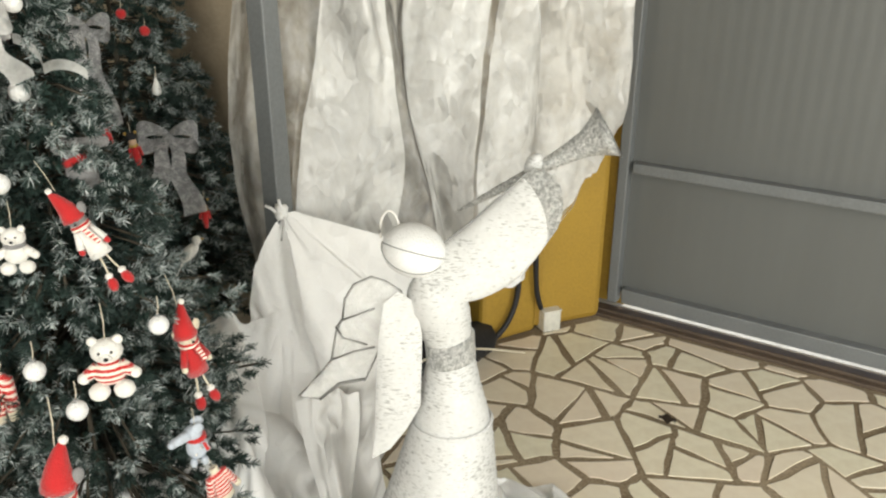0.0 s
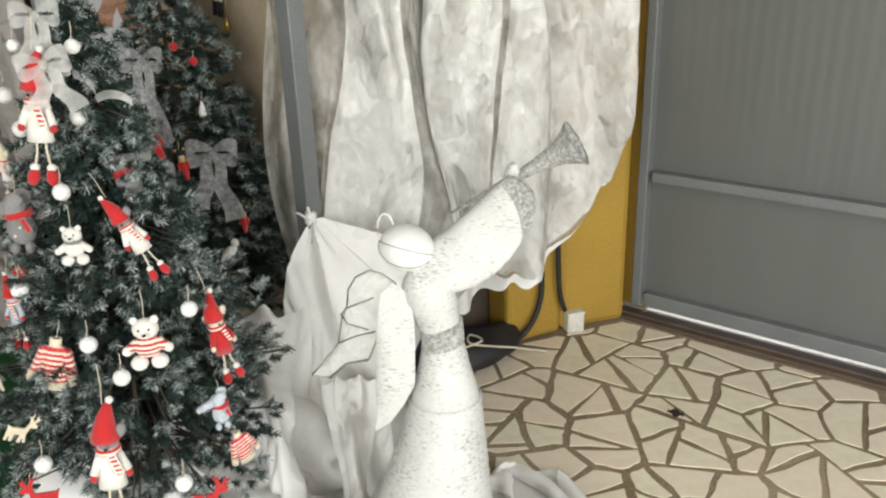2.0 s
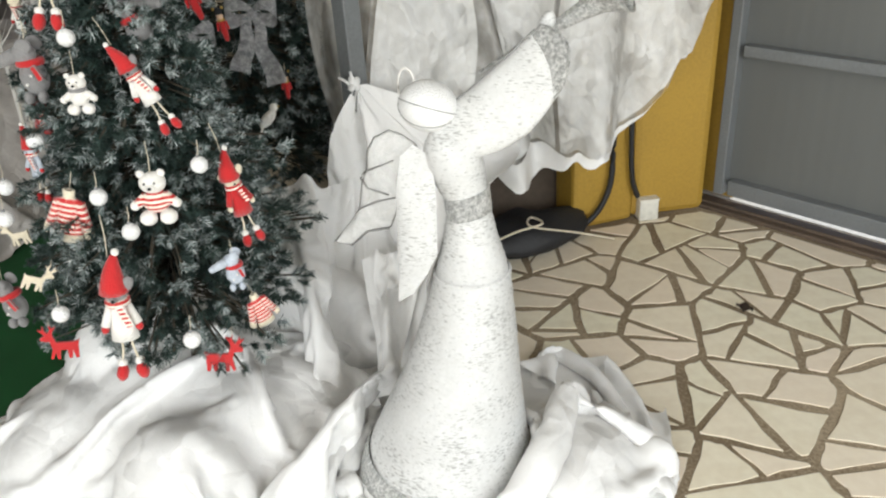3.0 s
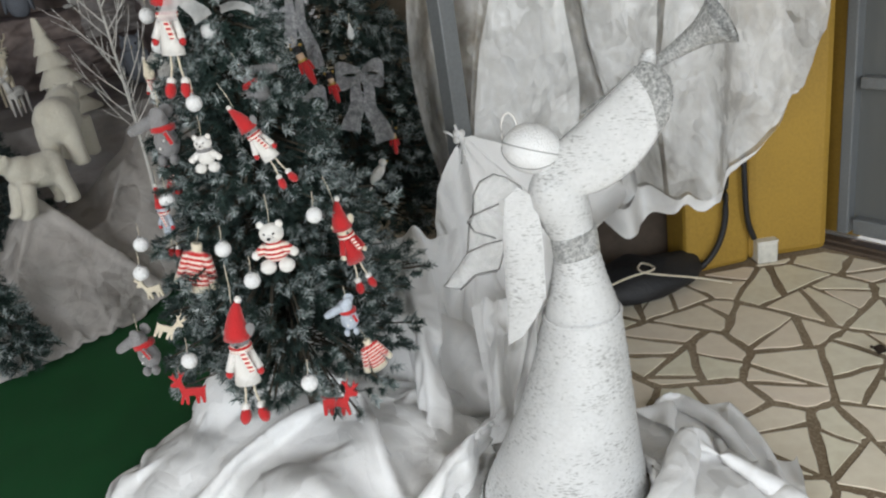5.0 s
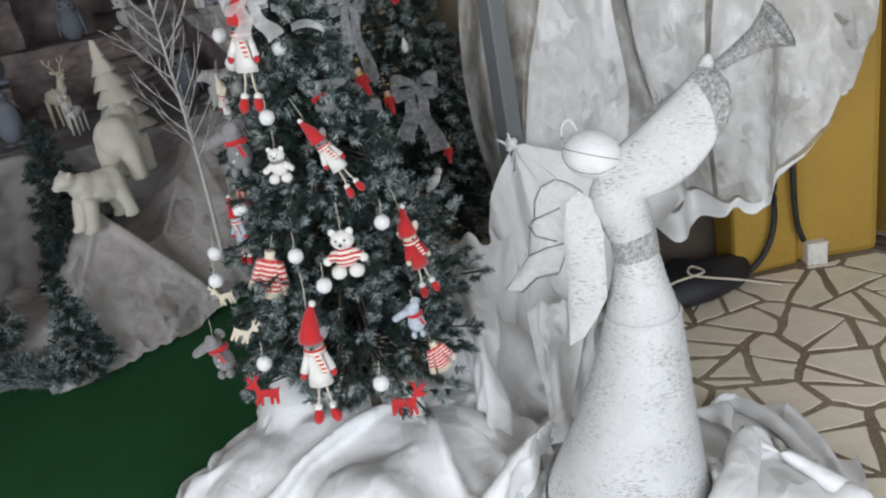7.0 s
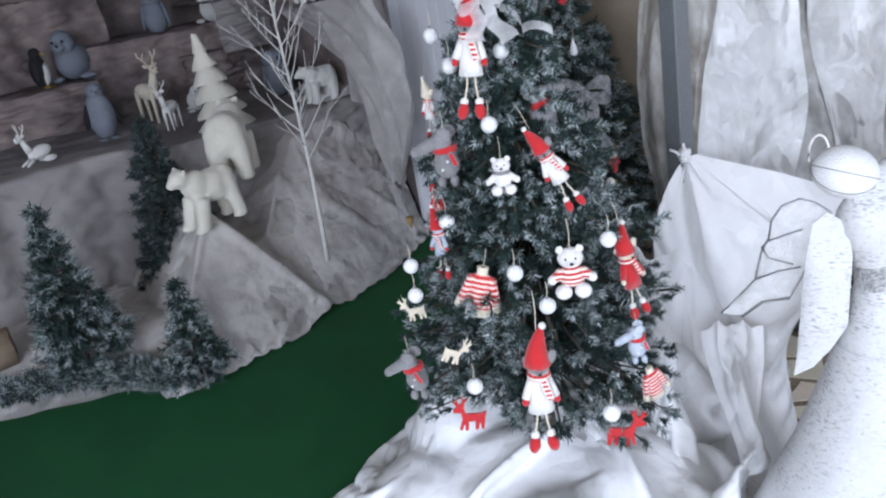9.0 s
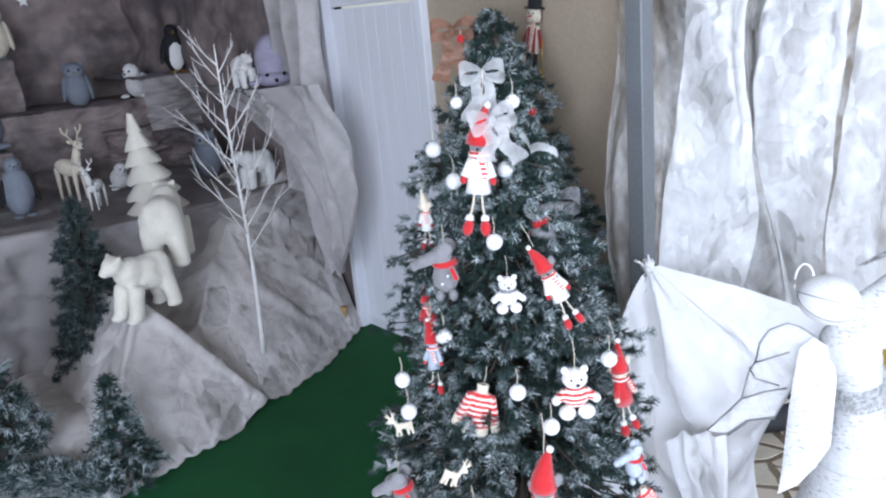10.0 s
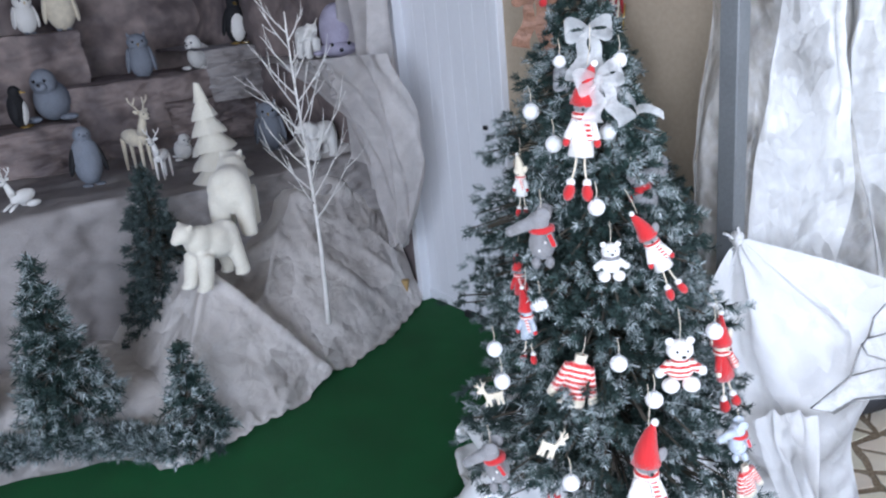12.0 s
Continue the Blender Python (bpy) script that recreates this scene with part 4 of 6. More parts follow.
# ---- fir trees ----
def fir(name, at, base, top, radius, label, needle_mat, needles=30, tips=700, length=0.030, seed=1, droop=0.25, bare=0.0, width=0.0018, power=0.85, squash=None, category="christmas tree"):
    """An artificial fir: a stem, limbs and sprays of needles in an uneven cone."""
    rng = random.Random(seed)
    t = thing(name, label, category, at=pose(at[0], at[1], 0))
    s = Shape()
    s.limb((0, 0, max(0.0, base - bare)), (0, 0, top - 0.03), 0.014 * radius / 0.3, 0.003, "bark")
    verts, faces, shades = [], [], []
    height = top - base
    frost = 0

    def needle_spray(p, d, n, size):
        side = d.cross(Vector((0.3, 0.2, 1))).normalized()
        upv = side.cross(d).normalized()
        for _ in range(n):
            k = rng.random()
            a = rng.uniform(0, 2 * math.pi)
            ndir = (d * rng.uniform(0.25, 1.1) + (side * math.cos(a) + upv * math.sin(a)) * rng.uniform(0.6, 1.0)).normalized()
            o = p + d * (k - 0.8) * size * 1.6
            w = ndir.cross(Vector((rng.uniform(-1, 1), rng.uniform(-1, 1), rng.uniform(-1, 1)))).normalized() * width
            ln = size * rng.uniform(0.7, 1.15)
            i = len(verts)
            verts.extend((o - w, o + w, o + ndir * ln + w * 0.4, o + ndir * ln - w * 0.4))
            faces.append((i, i + 1, i + 2, i + 3))
            shades.append(1 if frost and rng.random() < 0.8 else 0)

    for j in range(tips):
        h = 1 - math.sqrt(rng.uniform(0.0, 1.0)) * 0.985 if rng.random() < 0.8 else rng.uniform(0, 0.99)
        a = rng.uniform(0, 2 * math.pi)
        lump = 1 + 0.14 * math.sin(3 * a + 9 * h + seed) + 0.15 * math.sin(h * 34 + 2 * a) + 0.12 * math.sin(7 * a - 20 * h)
        rr = radius * (1 - h) ** power * lump * (0.75 if h < 0.05 else 1.0)
        k = math.sqrt(rng.uniform(0.16, 1.0))
        r = rr * k + 0.012
        d = Vector((math.cos(a), math.sin(a), rng.uniform(-0.25, 0.45) - droop * k)).normalized()
        p = Vector((r * math.cos(a), r * math.sin(a), base + height * h - droop * r * 0.6))
        if squash and p.dot(squash[0]) > squash[1]:
            p -= squash[0] * (p.dot(squash[0]) - squash[1])
        frost = 1 if needle_mat == "needle" and k > 0.70 and rng.random() < 0.60 else 0
        needle_spray(p, d, needles, length * rng.uniform(0.8, 1.2))
        if j % 5 == 0:
            s.tube([(0, 0, p.z + 0.02), p * 0.5 + Vector((0, 0, p.z * 0.5 + 0.02)), p], 0.0025, "bark", seg=4)
    s.done("trunk", t)
    me = bpy.data.meshes.new("crown")
    me.from_pydata([tuple(v) for v in verts], [], faces)
    me.materials.append(M[needle_mat])
    me.materials.append(M["needle_frost"])
    me.polygons.foreach_set("material_index", shades)
    crown = new("crown", me)
    crown.parent = t
    return t


TREE = Vector((-0.528, 1.135, 0))
fir("christmas_tree", TREE, 0.42, 1.44, 0.318, "frosted artificial fir crowded with red and white ornaments", "needle", needles=58, tips=4000, length=0.0165, seed=3, width=0.0011, bare=0.25, power=0.82)
fir("christmas_tree", (-0.785, 1.95), 0.45, 1.50, 0.43, "dark artificial fir with silver bows and small ornaments", "needle", needles=54, tips=2800, length=0.019, seed=5, width=0.0013, bare=0.35, power=0.72, squash=(V, 0.26))


# ---- the winter terraces ----
ROOM = Matrix.Rotation(radians(ROOM_TURN), 4, "Z")


def draped_tier(name, u_back, u_front, v0, v1, z, z_low, mat, label, seed, flare=0.06, fold=0.03, nu=110):
    """A shelf covered with sheeting that hangs down in folds at its front."""
    def sheet(s, t):
        v = v0 + (v1 - v0) * s
        top = 0.35
        if t < top:
            k = t / top
            u, h = u_back + (u_front - u_back) * k, z + rough((u_back * k * 4, v * 4, seed), 1.0, 0.018)
        else:
            k = (t - top) / (1 - top)
            f = fold * (0.6 * math.sin(v * 19 + seed + 2 * noise.noise(Vector((v * 3, k * 2, seed)))) + 0.9 * noise.noise(Vector((v * 5, k * 1.6, seed)))) * (0.35 + k)
            u, h = u_front + flare * k + f + rough((v * 18, k * 9, seed), 1.0, 0.006) + 0.10 * (crumple((v * 3, k * 1.2, seed), 1.3, seed) - 0.5) * k + 0.07 * (crumple((v * 6, k * 4, seed), 1.3, seed + 1) - 0.5) + 0.03 * (crumple((v * 14, k * 10, seed), 1.3, seed + 2) - 0.5), z + (z_low - z) * k - 0.015 * noise.noise(Vector((v * 4, 0, seed)))
        return (u, v + rough((v * 6, t * 5, seed + 3), 1.0, 0.015), max(h, 0.012))

    s = Shape()
    s.grid(nu, 70, sheet, mat)
    return tagged(s.done(name, at=ROOM), label, "terrace", group="covered terraces")


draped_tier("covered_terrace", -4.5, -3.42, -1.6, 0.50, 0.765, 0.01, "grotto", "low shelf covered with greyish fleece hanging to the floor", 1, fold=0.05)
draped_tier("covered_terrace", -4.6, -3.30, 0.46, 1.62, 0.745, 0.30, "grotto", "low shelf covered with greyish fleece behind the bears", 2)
draped_tier("covered_terrace", -5.0, -4.42, -1.6, 0.52, 1.00, 0.74, "rock", "middle shelf covered with crumpled pinkish sheeting", 3)
draped_tier("covered_terrace", -5.0, -4.50, 1.02, 1.62, 1.01, 0.74, "rock", "middle shelf covered with crumpled pinkish sheeting", 4)
draped_tier("covered_terrace", -5.2, -4.62, 0.50, 1.62, 1.16, 0.74, "rock", "upper shelf covered with crumpled pinkish sheeting", 5)
draped_tier("covered_terrace", -5.2, -4.85, -1.6, 0.72, 1.455, 1.0, "rock", "top shelf covered with crumpled pinkish sheeting", 6)
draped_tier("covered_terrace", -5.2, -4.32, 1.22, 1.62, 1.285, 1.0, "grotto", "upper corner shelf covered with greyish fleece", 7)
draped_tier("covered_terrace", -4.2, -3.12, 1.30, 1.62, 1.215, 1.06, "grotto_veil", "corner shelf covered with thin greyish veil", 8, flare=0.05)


def mound():
    """The fleece slope with the bears on it, beside the carpet."""
    foot = ((-0.05, -2.46), (0.15, -2.40), (0.56, -2.45), (1.0, -2.62), (1.53, -2.92), (1.62, -2.98))
    high = ((-0.05, 0.02), (0.10, 0.06), (0.25, 0.26), (0.40, 0.46), (0.53, 0.60), (0.70, 0.64), (1.0, 0.62), (1.3, 0.70), (1.62, 0.78))
    run = ((-0.05, 0.25), (0.25, 0.42), (0.50, 0.30), (0.70, 0.34), (1.0, 0.55), (1.62, 0.50))

    def table(keys, x):
        return np.interp(x, [a for a, _ in keys], [q for _, q in keys])

    def ground(u, v):
        """The boards and boxes under the fleece: a steep nose with a ridge, and a flatter slope beside it."""
        w = np.maximum(0.0, table(foot, v) - u)
        slope = np.minimum(table(high, v) * np.minimum(1.0, w / table(run, v)), 0.04 + 1.9 * np.maximum(0.0, v - 0.13)) + 0.05 * np.maximum(0, w - table(run, v))
        ridge = 0.56 * np.minimum(1.0, w / 0.40)
        nose = np.minimum(ridge, np.minimum(1.35 * np.maximum(0.0, v - 0.10), 0.62 - 1.5 * np.maximum(0.0, v - 0.48 + 0.10 * w)))
        z = np.maximum(slope * (0.55 + 0.45 * np.clip((v - 0.75) * 3, 0, 1)), nose)
        return np.maximum(0.014, z + 0.030 * soft_noise(u, v, 12, 0.34) * np.clip(w * 5, 0, 1) * np.clip((v - 0.6) * 4, 0.15, 1))

    nu, nv = 88, 70
    s, t = np.meshgrid(np.linspace(0, 1, nu), np.linspace(0, 1, nv))
    v = 0.09 + 1.52 * s
    w = 1.02 * t ** 1.2
    u = table(foot, v) - w + (0.03 * soft_noise(v, 0 * v, 3, 0.5) + 0.012 * soft_noise(v, 0 * v, 6, 0.12)) * (1 - t) ** 6
    z = ground(u, v) + 0.012 + 0.010 * soft_noise(u, v, 5, 0.24)
    start = np.stack((u, v, z), -1)
    pins = np.zeros((nv, nu), bool)
    pins[-1], pins[0, ::4], pins[:, -1] = True, True, True
    p = settle(start, ground, slack=1.035, steps=45, pins=pins, stiff=0.5, fall=0.0014)
    return sheet_object("fleece_mound", p, "slope of pale greyish fleece rising from the carpet", "mound_fleece", "fleece slope", at=ROOM, crush=0.022)


mound()


def near_fleece():
    """Snow-like fleece under the small firs in the corner of the carpet."""
    s = Shape()

    def sheet(a, b):
        u, v = -3.55 + 1.15 * a, -1.2 + 1.52 * b
        edge = -2.64 + 1.2 * min(0.16, max(0.0, v)) - 0.42 * max(0.0, -v) + 0.02 * noise.noise(Vector((v * 9, 0, 0)))
        k = max(0.0, min(1.0, (edge - u) / 0.35))
        return (min(u, edge + 0.02), v, 0.016 + 0.16 * k * k * (3 - 2 * k) + rough((u * 6, v * 6, 0), 1.0, 0.02) * k)

    s.grid(40, 50, sheet, "mound_fleece")
    return tagged(s.done("fleece_ground", at=ROOM), "pale fleece spread like snow under the small firs", "fleece")


near_fleece()


def side_veil():
    """Long veil gathered beside the door."""
    s = Shape()

    def sheet(a, t):
        z = 2.45 - (2.45 - (0.50 + 0.35 * abs(a - 0.78) ** 1.3)) * t
        wide = 0.34 + 0.10 * math.sin(math.pi * t)
        v = 1.60 - 0.02 * a
        u = -3.30 + 0.02 * t + wide * a
        d = 0.045 * math.sin(a * 17 + 0.8 * math.sin(z * 3)) + 0.02 * math.sin(a * 37 + z) + rough((a * 5, z * 4, 1), 1.0, 0.025)
        return (u + 0.03 * math.sin(z * 4), v - 0.08 - d, z)

    s.grid(70, 70, sheet, "grotto_veil")
    return tagged(s.done("side_veil", at=ROOM), "long thin greyish veil hanging in folds beside the door", "curtain")


side_veil()


def swag_veil():
    """A thin veil that sags from the corner shelf to a point beside the door."""
    left = ((-3.745, 1.205), (-3.414, 1.106), (-3.128, 0.954), (-3.007, 0.68), (-2.926, 0.44), (-2.85, 0.393))
    right = ((-2.694, 1.26), (-2.62, 1.10), (-2.599, 0.95), (-2.597, 0.80), (-2.666, 0.565), (-2.788, 0.40))

    def along(line, t):
        x = t * (len(line) - 1)
        i = min(int(x), len(line) - 2)
        return Vector(line[i]).lerp(Vector(line[i + 1]), x - i)

    def sheet(s, t):
        p = along(left, t).lerp(along(right, t), s)
        folds = 0.035 * math.sin(s * 15 + 5 * t) * (1 - 0.5 * t) + 0.015 * math.sin(s * 34 - 3 * t) + 0.05 * (crumple((s * 2, t * 3, 1), 1.3, 4) - 0.5)
        return (p.x, 1.40 - folds - 0.06 * math.sin(math.pi * s) * (1 - t), p.y + 0.012 * math.sin(s * 20) * t)

    s = Shape()
    s.grid(80, 80, sheet, "grotto_veil")
    return tagged(s.done("swag_veil", at=ROOM), "thin greyish veil sagging in folds from the corner shelf", "curtain")


swag_veil()


def blue_canopy():
    s = Shape()

    def sheet(a, t):
        v = -1.6 + 3.2 * a
        z = 1.74 + 0.86 * (1 - t) + 0.03 * math.sin(v * 3.1) * t
        return (-5.22 + 0.35 * (1 - t) ** 2 + 0.02 * math.sin(v * 14), v, z)

    s.grid(70, 16, sheet, "blue")
    return tagged(s.done("blue_canopy", at=ROOM), "deep blue sheet hung as a night sky", "cloth")


blue_canopy()


def corner_canopy():
    s = Shape()
    s.grid(40, 14, lambda a, t: (-5.24 + 1.35 * a, 1.58 - 0.30 * (1 - t) ** 2 - 0.02 * math.sin(a * 20), 1.74 + 0.86 * (1 - t) + 0.04 * math.sin(a * 4) * t + 0.06 * a * t), "blue")
    return tagged(s.done("blue_canopy", at=ROOM), "deep blue sheet continuing along the back wall", "cloth")


corner_canopy()


def wall_sheeting(name, fn, label):
    """Loose pinkish sheeting pinned to the wall in soft slanting folds."""
    s = Shape()
    s.grid(90, 50, fn, "rock")
    return tagged(s.done(name, at=ROOM), label, "cloth")


def left_sheeting(a, t):
    v, z = -1.6 + 3.2 * a, 1.0 + 0.85 * t
    d = 0.05 * math.sin(z * 15 + 1.5 * math.sin(v * 3)) + 0.16 * (crumple((v * 1.6, z * 2.4, 0), 1.4, 6) - 0.5) + 0.04 * crumple((v * 5, z * 7, 0), 1.4, 2)
    return (-5.22 + 0.05 + d * 0.8, v, z)


def back_sheeting(a, t):
    u, z = -5.25 + 2.2 * a, 0.75 + 1.1 * t
    d = 0.04 * math.sin(u * 9 + 2 * z) + 0.16 * (crumple((u * 1.6, z * 2.0, 4), 1.4, 9) - 0.5) + 0.04 * crumple((u * 5, z * 6, 4), 1.4, 3)
    return (u, 1.57 - abs(d) * 0.8, z)


wall_sheeting("wall_sheeting", left_sheeting, "pinkish sheeting pinned in folds to the terrace wall")
wall_sheeting("wall_sheeting", back_sheeting, "pinkish sheeting pinned in folds to the corner wall")


def star(at, size):
    s = Shape()
    ring = []
    for k in range(10):
        a = math.pi / 2 + k * math.pi / 5
        r = size if k % 2 == 0 else size * 0.45
        ring.append((r * math.cos(a), r * math.sin(a)))
    i = s.slot("white")
    for side in (-1, 1):
        c = s.bm.verts.new((0, side * size * 0.25, 0))
        vs = [s.bm.verts.new((x, 0, z)) for x, z in ring]
        for j in range(10):
            s.bm.faces.new((c, vs[j], vs[(j + 1) % 10])).material_index = i
    s.tube([(0, 0, size), (0, 0, 2.68 - at.z)], 0.001, "white", seg=4)
    ob = s.done("hanging_star", at=Matrix.Translation(at) @ Matrix.Rotation(radians(ROOM_TURN + 60), 4, "Z"))
    return tagged(ob, "small white star hanging on a thread", "star", group="hanging stars")


for u, v, z, r in ((-4.3, 0.66, 1.80, 0.05), (-4.3, 0.71, 1.735, 0.032), (-4.3, 0.48, 1.68, 0.04), (-4.3, 1.32, 1.79, 0.036), (-4.2, 1.58, 1.68, 0.03), (-4.2, 1.60, 1.75, 0.03), (-4.1, 0.98, 1.83, 0.03)):
    star(room(u, v, z), r)

EYE_LINE = Vector((0.0, -0.3, 0))


def facing(p, turn=0.0):
    """The turn about z by which a figure's front looks at the walkers, plus turn."""
    d = EYE_LINE - Vector((p[0], p[1], 0))
    return math.degrees(math.atan2(d.y, d.x)) + 90 + turn


def stand(ob, p, turn=0.0, label="", category="", group=""):
    ob.matrix_basis = pose(p[0], p[1], p[2], 0, 0, facing(p, turn))
    return tagged(ob, label, category, group)


def penguin(h, back, belly):
    s = Shape()
    s.ell((0, 0, 0.42 * h), (0.24 * h, 0.21 * h, 0.42 * h), back, seg=18)
    s.ell((0, -0.055 * h, 0.38 * h), (0.19 * h, 0.18 * h, 0.34 * h), belly, seg=18)
    s.ell((0, -0.02 * h, 0.84 * h), (0.14 * h, 0.14 * h, 0.15 * h), back)
    s.limb((0, -0.12 * h, 0.83 * h), (0, -0.27 * h, 0.80 * h), 0.045 * h, 0.008 * h, "slate" if back == "slate" else "gold")
    for k in (-1, 1):
        s.ell((k * 0.245 * h, -0.01 * h, 0.42 * h), (0.045 * h, 0.09 * h, 0.24 * h), "black", turn=(0, k * -12, 0))
        s.ell((k * 0.10 * h, -0.12 * h, 0.025 * h), (0.09 * h, 0.13 * h, 0.03 * h), "gold" if back == "black" else "slate")
        s.ell((k * 0.06 * h, -0.145 * h, 0.87 * h), 0.014 * h, "black", seg=8)
    return s.done("penguin_figure")


def owl(h, mat):
    s = Shape()
    s.ell((0, 0, 0.40 * h), (0.27 * h, 0.24 * h, 0.40 * h), mat, seg=18)
    s.ell((0, -0.02 * h, 0.80 * h), (0.23 * h, 0.20 * h, 0.19 * h), mat, seg=18)
    for k in (-1, 1):
        s.ell((k * 0.10 * h, -0.19 * h, 0.82 * h), 0.03 * h, "black", seg=8)
        s.ell((k * 0.26 * h, 0.02 * h, 0.42 * h), (0.06 * h, 0.15 * h, 0.28 * h), mat, turn=(0, k * -8, 0))
        s.limb((k * 0.15 * h, 0, 0.92 * h), (k * 0.19 * h, 0, 1.02 * h), 0.05 * h, 0.01 * h, mat)
        s.ell((k * 0.09 * h, -0.14 * h, 0.02 * h), (0.06 * h, 0.10 * h, 0.025 * h), "slate")
    s.limb((0, -0.2 * h, 0.77 * h), (0, -0.24 * h, 0.72 * h), 0.025 * h, 0.004 * h, "gold")
    return s.done("owl_figure")


def seal(h, mat):
    s = Shape()
    s.ell((0, 0.05 * h, 0.36 * h), (0.30 * h, 0.42 * h, 0.36 * h), mat, seg=18)
    s.ell((0, -0.20 * h, 0.70 * h), (0.22 * h, 0.22 * h, 0.24 * h), mat, seg=16)
    s.ell((0, -0.40 * h, 0.64 * h), (0.11 * h, 0.10 * h, 0.09 * h), mat)
    for k in (-1, 1):
        s.ell((k * 0.30 * h, -0.20 * h, 0.07 * h), (0.16 * h, 0.12 * h, 0.06 * h), mat, turn=(0, 0, k * 25))
        s.ell((k * 0.11 * h, 0.55 * h, 0.08 * h), (0.09 * h, 0.16 * h, 0.05 * h), mat, turn=(0, 0, k * -20))
        s.ell((k * 0.09 * h, -0.41 * h, 0.74 * h), 0.03 * h, "black", seg=8)
    s.ell((0, -0.49 * h, 0.67 * h), 0.032 * h, "black", seg=8)
    return s.done("seal_figure")


def whale(h, mat):
    s = Shape()
    s.ell((0, 0, 0.50 * h), (0.36 * h, 0.34 * h, 0.50 * h), mat, seg=20)
    s.ell((0, -0.06 * h, 0.16 * h), (0.38 * h, 0.36 * h, 0.17 * h), mat, seg=16)
    for k in (-1, 1):
        s.ell((k * 0.16 * h, -0.36 * h, 0.25 * h), 0.035 * h, "black", seg=8)
        s.ell((k * 0.40 * h, 0, 0.10 * h), (0.13 * h, 0.10 * h, 0.05 * h), mat)
    s.ell((0, -0.41 * h, 0.14 * h), 0.04 * h, "black", seg=8)
    return s.done("plush_seal_figure")


def deer(h, mat, lying=False):
    s = Shape()
    z = 0.22 * h if lying else 0.46 * h
    s.ell((0, 0.06 * h, z), (0.11 * h, 0.25 * h, 0.12 * h), mat, turn=(8, 0, 0))
    s.limb((0, -0.12 * h, z + 0.05 * h), (0, -0.20 * h, z + 0.28 * h), 0.075 * h, 0.045 * h, mat)
    s.ell((0, -0.25 * h, z + 0.32 * h), (0.055 * h, 0.10 * h, 0.06 * h), mat, turn=(20, 0, 0))
    for k in (-1, 1):
        if lying:
            s.limb((k * 0.07 * h, -0.12 * h, 0.12 * h), (k * 0.09 * h, -0.30 * h, 0.035 * h), 0.035 * h, 0.02 * h, mat)
            s.ell((k * 0.09 * h, 0.18 * h, 0.07 * h), (0.06 * h, 0.14 * h, 0.06 * h), mat)
        else:
            for y in (-0.12, 0.24):
                s.limb((k * 0.06 * h, y * h, z), (k * 0.07 * h, y * h, 0), 0.035 * h, 0.018 * h, mat)
        s.ell((k * 0.08 * h, -0.19 * h, z + 0.37 * h), (0.05 * h, 0.02 * h, 0.025 * h), mat, turn=(0, k * -25, 0))
        s.ell((k * 0.042 * h, -0.30 * h, z + 0.34 * h), 0.012 * h, "black", seg=6)
        s.tube([(k * 0.03 * h, -0.20 * h, z + 0.37 * h), (k * 0.09 * h, -0.17 * h, z + 0.46 * h), (k * 0.15 * h, -0.17 * h, z + 0.52 * h), (k * 0.16 * h, -0.17 * h, z + 0.58 * h)], 0.012 * h, mat, seg=5)
        s.tube([(k * 0.09 * h, -0.17 * h, z + 0.46 * h), (k * 0.06 * h, -0.19 * h, z + 0.56 * h)], 0.010 * h, mat, seg=5)
    s.ell((0, -0.345 * h, z + 0.30 * h), 0.016 * h, "black", seg=6)
    return s.done("deer_figure")


def furry(ob, voxel):
    """Melts the rounded forms of a plush figure into one soft body."""
    r = ob.modifiers.new("blend", "REMESH")
    r.mode, r.voxel_size, r.use_smooth_shade = "VOXEL", voxel, True
    q = ob.modifiers.new("soften", "SMOOTH")
    q.factor, q.iterations = 0.5, 5
    return ob


def polar_bear(h, mat, climbing=False):
    """Four-legged furry bear; its front looks to -y. A climbing one lifts its head and hangs its legs apart."""
    s = Shape()
    s.ell((0, 0.10 * h, 0.62 * h), (0.25 * h, 0.34 * h, 0.27 * h), mat, turn=(-14 if climbing else 16, 0, 0), seg=24)
    s.ell((0, 0.28 * h, 0.62 * h), (0.26 * h, 0.22 * h, 0.28 * h), mat, seg=20)
    s.ell((0, -0.20 * h, (0.72 if climbing else 0.74) * h), (0.20 * h, 0.24 * h, 0.22 * h), mat, seg=20)
    top = 0.88 if climbing else 0.82
    s.ell((0, -0.44 * h, top * h), (0.15 * h, 0.17 * h, 0.15 * h), mat, seg=16)
    s.ell((0, -0.60 * h, (top - 0.05) * h), (0.075 * h, 0.09 * h, 0.07 * h), mat)
    for k in (-1, 1):
        s.ell((k * 0.12 * h, -0.40 * h, (top + 0.13) * h), (0.05 * h, 0.035 * h, 0.055 * h), mat)
        for y, reach in ((-0.24, -0.12), (0.30, 0.10)):
            reach = reach if climbing else 0
            s.limb((k * 0.14 * h, y * h, 0.52 * h), (k * 0.16 * h, (y + reach) * h, 0.06 * h), 0.135 * h, 0.105 * h, mat, seg=14)
            s.ell((k * 0.16 * h, (y + reach - 0.03) * h, 0.06 * h), (0.11 * h, 0.14 * h, 0.06 * h), mat)
    s.ell((0, 0.49 * h, 0.72 * h), (0.035 * h, 0.05 * h, 0.035 * h), mat)
    for v in s.bm.verts:
        v.co += Vector([rough(v.co, 26, 0.006, k * 3) for k in range(3)])
    return furry(s.done("polar_bear_figure"), 0.035 * h)


GROUP = "animal figures on the terraces"
stand(penguin(0.285, "slate", "slate"), room(-3.90, 0.40, 0.755), 10, "slate-blue plush penguin standing on the fleece shelf", "penguin figure", GROUP)
